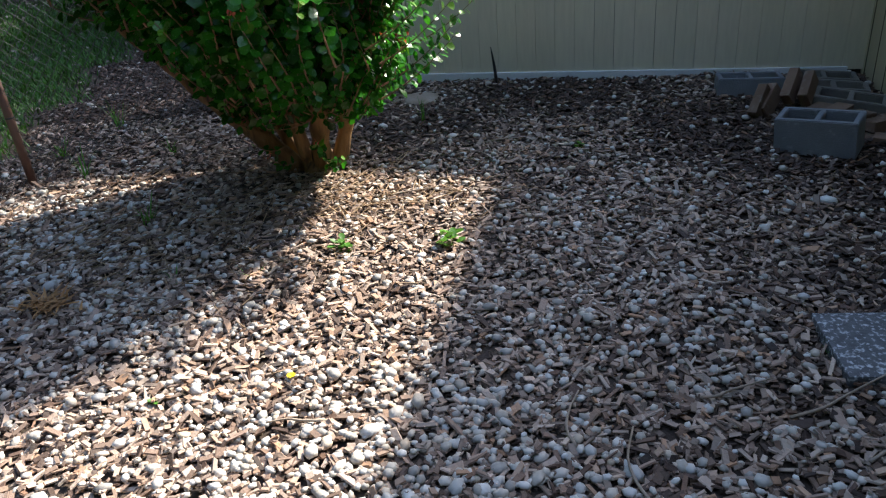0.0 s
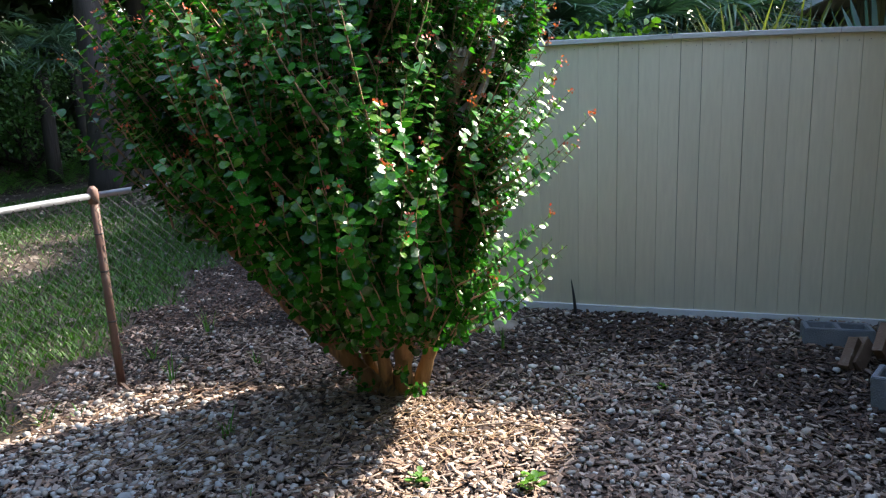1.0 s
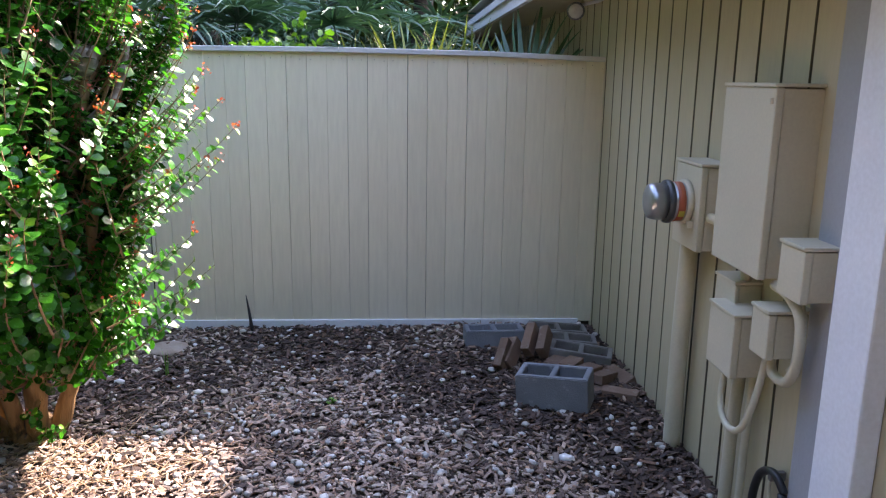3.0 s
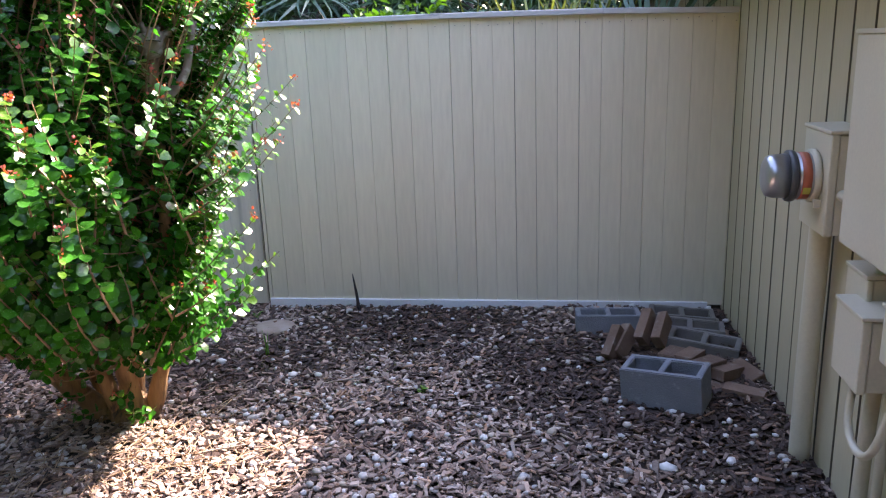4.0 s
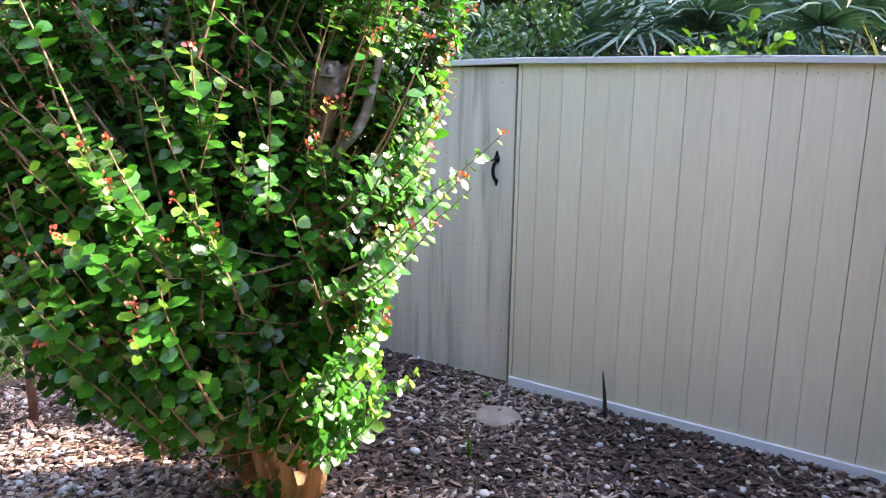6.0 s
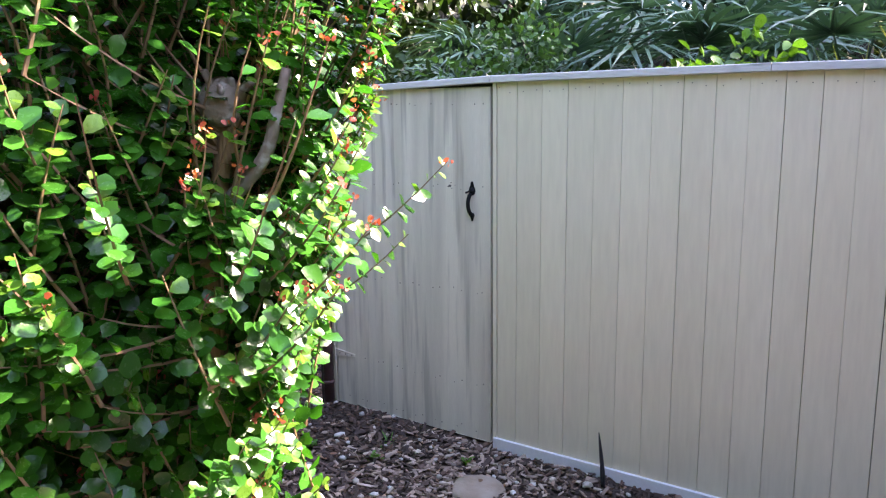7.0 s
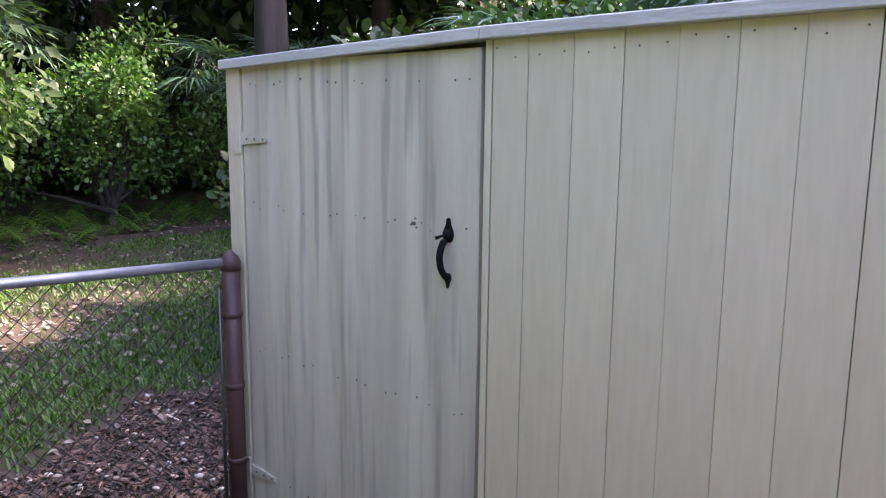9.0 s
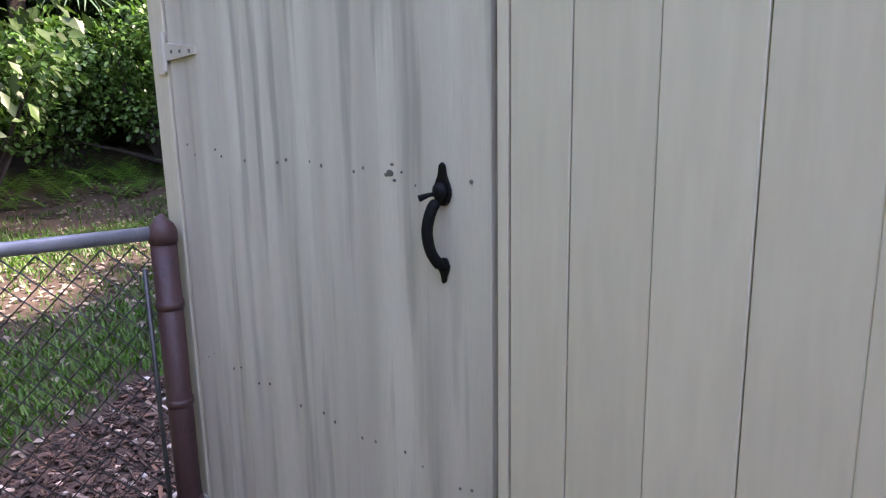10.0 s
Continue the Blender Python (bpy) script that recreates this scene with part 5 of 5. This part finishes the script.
# added trees carry the woods on along west and south, to block sky light
for i, (x, y, h) in enumerate(((-11.0, 3.2, 11), (-10.5, -3.0, 12), (-8.5, -8.5, 12), (-3.0, -11.0, 12), (3.5, -11.0, 12))):
    leafy("shade_tree", "tall dark shade tree with rough bark", "tree", (x, y, h * 0.55), (3.4, 4.4, 4.6), 62000 if i == 0 else 30000, 0.17 if i == 0 else 0.36, "woods_leaf",
          ((x, y, 0.02, 0.3), (x, y, 0.02), (x + 0.05, y, 1.2), (x - 0.1, y + 0.1, 2.4), (x, y, h * 0.35)), 52, seed=160 + i, droop=0.4)
# Two trees added, crowns out of view, to shade lawn and palms.
leafy("shade_tree", "tall dark shade tree with rough bark", "tree", (0.9, 15.2, 7.0), (3.3, 3.0, 2.2), 15000, 0.3, "woods_leaf",
      ((0.1, 15.9, 0.02, 0.3), (0.1, 15.9, 0.02), (0.15, 15.8, 1.6), (0.2, 15.7, 3.2), (0.6, 15.4, 5.2)), 46, seed=90, droop=0.4)
leafy("shade_tree", "added slender tree whose unseen crown shades the lawn", "tree", (-1.3, 13.1, 5.3), (1.7, 1.3, 0.9), 8000, 0.26, "woods_leaf",
      ((-1.3, 13.2, 0.02, 0.14), (-1.3, 13.2, 0.02), (-1.32, 13.2, 1.4), (-1.35, 13.15, 2.8), (-1.3, 13.1, 4.4)), 34, seed=91, droop=0.4)
# undergrowth that closes the distance; its taller unseen south part blocks sky light
n = 110000
u = rng.random(n)
ang = np.interp(u, [0, 1], [radians(60), radians(325)])
rad = rng.uniform(19, 27, n)
P_ = np.stack([-1 + rad * np.cos(ang), 3 + rad * np.sin(ang), 0.1 + rng.random(n) ** 1.2 * (6.2 + 6.0 * np.clip((ang - radians(200)) / 0.5, 0, 1) + 1.6 * np.sin(9 * ang) + 1.0 * np.sin(23 * ang))], 1)
al = rng.normal(0, 1, (n, 3)) - np.array((0, 0, 0.4))
wood = scatter("undergrowth", FAR_V, FAR_F, axes(al, rng.normal(0, 0.6, (n, 3)) + np.array((0, 0, 1.0))), P_, rng.uniform(0.3, 0.7, (n, 1)) * np.array([1, 0.8, 1]), "woods_leaf", None, True)
tagged(wood, "dense dark green undergrowth and far woods", "woods", kind="stuff")


# ---- palms ----
def fan_frond(origin, along, size, r, blades=26, half=2.3):
    """One fan leaf: blades that spread from a hub, folded and drooping at their tips."""
    d = np.array(along, float)
    d /= np.linalg.norm(d)
    side = np.cross(d, (0, 0, 1.0))
    side /= np.linalg.norm(side) + 1e-9
    A_, U_, S_ = [], [], []
    nrm = np.cross(side, d)
    for k in range(blades):
        t = -half + 2 * half * k / (blades - 1)
        a = d * math.cos(t) + side * math.sin(t) + nrm * r.normal(0, 0.05) - np.array((0, 0, 0.12))
        A_.append(a); U_.append(nrm + side * (0.5 if k % 2 else -0.5)); S_.append((size * (1 - 0.18 * abs(t) / half) * r.uniform(0.9, 1.08), 0.055 * size, size * 2.2))
    return A_, U_, S_, [np.array(origin)] * blades


def palm(label, x, y, crown_z, fronds, size, seed, material="palm_leaf", trunk_r=0.13, tilt=(0.1, 1.0)):
    r = np.random.default_rng(seed)
    ob = empty("fan_palm", x, y, 0.05)
    tagged(ob, label, "palm")
    if crown_z > 0.6:
        local(ob, tube("trunk", [(x, y, 0.0), (x + 0.03, y, crown_z * 0.5), (x, y, crown_z)], [trunk_r * 1.1, trunk_r, trunk_r], "dark_bark", None, 12))
    A, U, S, P, tvv, tff, oo = [], [], [], [], [], [], 0
    for k in range(fronds):
        az = 2.4 * k + r.uniform(-0.3, 0.3)
        el = r.uniform(*tilt)
        L = size * r.uniform(0.7, 1.15)
        d = np.array((math.cos(az) * math.cos(el), math.sin(az) * math.cos(el), math.sin(el)))
        tip = np.array((x, y, crown_z)) + d * L
        v, f = tube_data([(x, y, crown_z - 0.05), np.array((x, y, crown_z)) + d * L * 0.5 + np.array((0, 0, 0.05)), tip], [0.016, 0.011, 0.007], 5, False)
        tvv += v
        tff += [tuple(i + oo for i in q) for q in f]
        oo += len(v)
        a_, u_, s_, p_ = fan_frond(tip, d + np.array((0, 0, -0.35)), size * 0.8 * r.uniform(0.85, 1.15), r)
        A += a_; U += u_; S += s_; P += p_
    local(ob, link("stalk_growth", tvv, tff, material))
    local(ob, scatter("fronds", BLADE_V, BLADE_F, axes(np.array(A), np.array(U)), P, np.array(S), material, None, True))
    return ob


for i, (x, y, z, n, s) in enumerate(((-3.6, 8.6, 1.55, 16, 0.95), (-2.2, 9.4, 1.9, 18, 1.05), (-0.9, 9.2, 1.7, 16, 1.0), (-4.9, 10.2, 2.0, 16, 1.0), (-1.6, 11.2, 2.6, 18, 1.1), (-3.4, 11.4, 2.7, 16, 1.1), (0.2, 11.5, 2.0, 14, 1.0), (-6.5, 11.2, 1.4, 14, 0.95))):
    palm("dark green fan palm behind the privacy wall", x, y, z, n, s, 200 + i)
stiff = empty("fan_palm", 0.72, 6.35, 0.05)
tagged(stiff, "dark upright fan palm frond before the house eave", "palm")
local(stiff, tube("stalk", [(0.72, 6.35, 0.0), (0.71, 6.34, 0.9), (0.70, 6.33, 1.62)], [0.02, 0.014, 0.01], "palm_leaf", None, 6))
r = np.random.default_rng(230)
a_, u_, s_, p_ = fan_frond((0.70, 6.33, 1.6), (0.12, 0.15, 1.0), 0.92, r, 19, 0.8)
local(stiff, scatter("frond", BLADE_V, BLADE_F, axes(np.array(a_), np.array(u_)), p_, np.array(s_) * (1, 1.1, 0.3), "palm_leaf", None, True))
palm("shaded fan palm before the far shrubs", -12.3, 11.9, 2.2, 16, 1.0, 231)
palm("shaded fan palm before the far shrubs", -14.6, 8.4, 2.8, 16, 1.1, 232)
palm("shaded fan palm before the far shrubs", -13.6, 14.2, 2.4, 14, 1.1, 233)
palm("shaded fan palm before the far shrubs", -15.5, 3.5, 2.6, 14, 1.1, 234)
for i, (x, y, n, h, m_) in enumerate(((-0.15, 7.6, 60, 1.1, "spiky_leaf"), (0.35, 8.2, 50, 1.15, "spiky_leaf"), (-0.7, 8.1, 30, 1.0, "spiky_leaf"), (-2.9, 7.4, 14, 0.75, "dead_frond"), (-1.7, 7.5, 18, 0.8, "dead_frond"))):
    r = np.random.default_rng(300 + i)
    th = r.uniform(0, 6.283, n)
    al = np.stack([np.cos(th) * 0.42, np.sin(th) * 0.42, r.uniform(0.7, 1.2, n)], 1)
    b0 = 1.35
    stem = empty("yucca", x, y, 0.05)
    tagged(stem, "spiky yellow-green yucca behind the privacy wall" if m_ == "spiky_leaf" else "dry straw-coloured spiky stalks behind the wall", "yucca")
    local(stem, tube("stem", [(x, y, 0.0), (x, y, b0 + 0.1)], 0.06, "dead_frond", None, 9))
    local(stem, scatter("blade_growth", BLADE_V, BLADE_F, axes(al, np.stack([-np.cos(th), -np.sin(th), np.full(n, 0.5)], 1)), np.tile((x, y, b0), (n, 1)) + r.normal(0, 0.05, (n, 3)), np.stack([h * r.uniform(0.6, 1.1, n), np.full(n, 0.045), h * r.uniform(0.2, 0.8, n)], 1), m_, None, True))
leafy("sunlit_shrub", "bright yellow-green shrub behind the privacy wall", "shrub", (-1.25, 6.9, 1.9), (0.6, 0.4, 0.42), 500, 0.08, "young_leaf", clumps=9, seed=8)
# Evergreens added behind the wall to shade the lawn past the gate.
leafy("evergreen_tree", "dense dark evergreen tree behind the privacy wall", "tree", (-2.6, 7.9, 1.35), (1.7, 0.9, 0.85), 11000, 0.085, "woods_leaf", ((-2.6, 7.9, 0.02, 0.12), (-2.6, 7.9, 0.02), (-2.58, 7.9, 0.7), (-2.6, 7.92, 1.3)), 30, seed=18)
leafy("evergreen_tree", "dense dark evergreen tree behind the privacy wall", "tree", (-4.9, 8.1, 1.4), (1.5, 1.0, 0.9), 11000, 0.085, "woods_leaf", ((-4.9, 8.1, 0.02, 0.12), (-4.9, 8.1, 0.02), (-4.88, 8.1, 0.7), (-4.9, 8.12, 1.3)), 30, seed=19)
leafy("hedge_shrub", "leafy green shrub behind the gate", "shrub", (-3.2, 8.2, 1.55), (1.2, 0.7, 0.9), 5000, 0.06, "shrub_leaf", clumps=18, seed=9)

# ---- the far house ----
fh = empty("neighbour_house", -24, 15, 0.05)
tagged(fh, "distant pale house with grey shingled roof among trees", "house")
local(fh, part("wall", box(-28, -22.5, 8, 22, 0, 3.1, 0.01), "white_paint"))
bm = bmesh.new()
rp = [(-21.9, 3.0), (-25.2, 5.4), (-28.6, 3.0)]
vv = [[bm.verts.new((x, y, z)) for x, z in rp] for y in (7.5, 22.5)]
for a, b in ((0, 1), (1, 2), (2, 0)):
    bm.faces.new((vv[0][a], vv[0][b], vv[1][b], vv[1][a]))
bm.faces.new(vv[0])
bm.faces.new(vv[1])
local(fh, part("roof", bm, "shingle"))
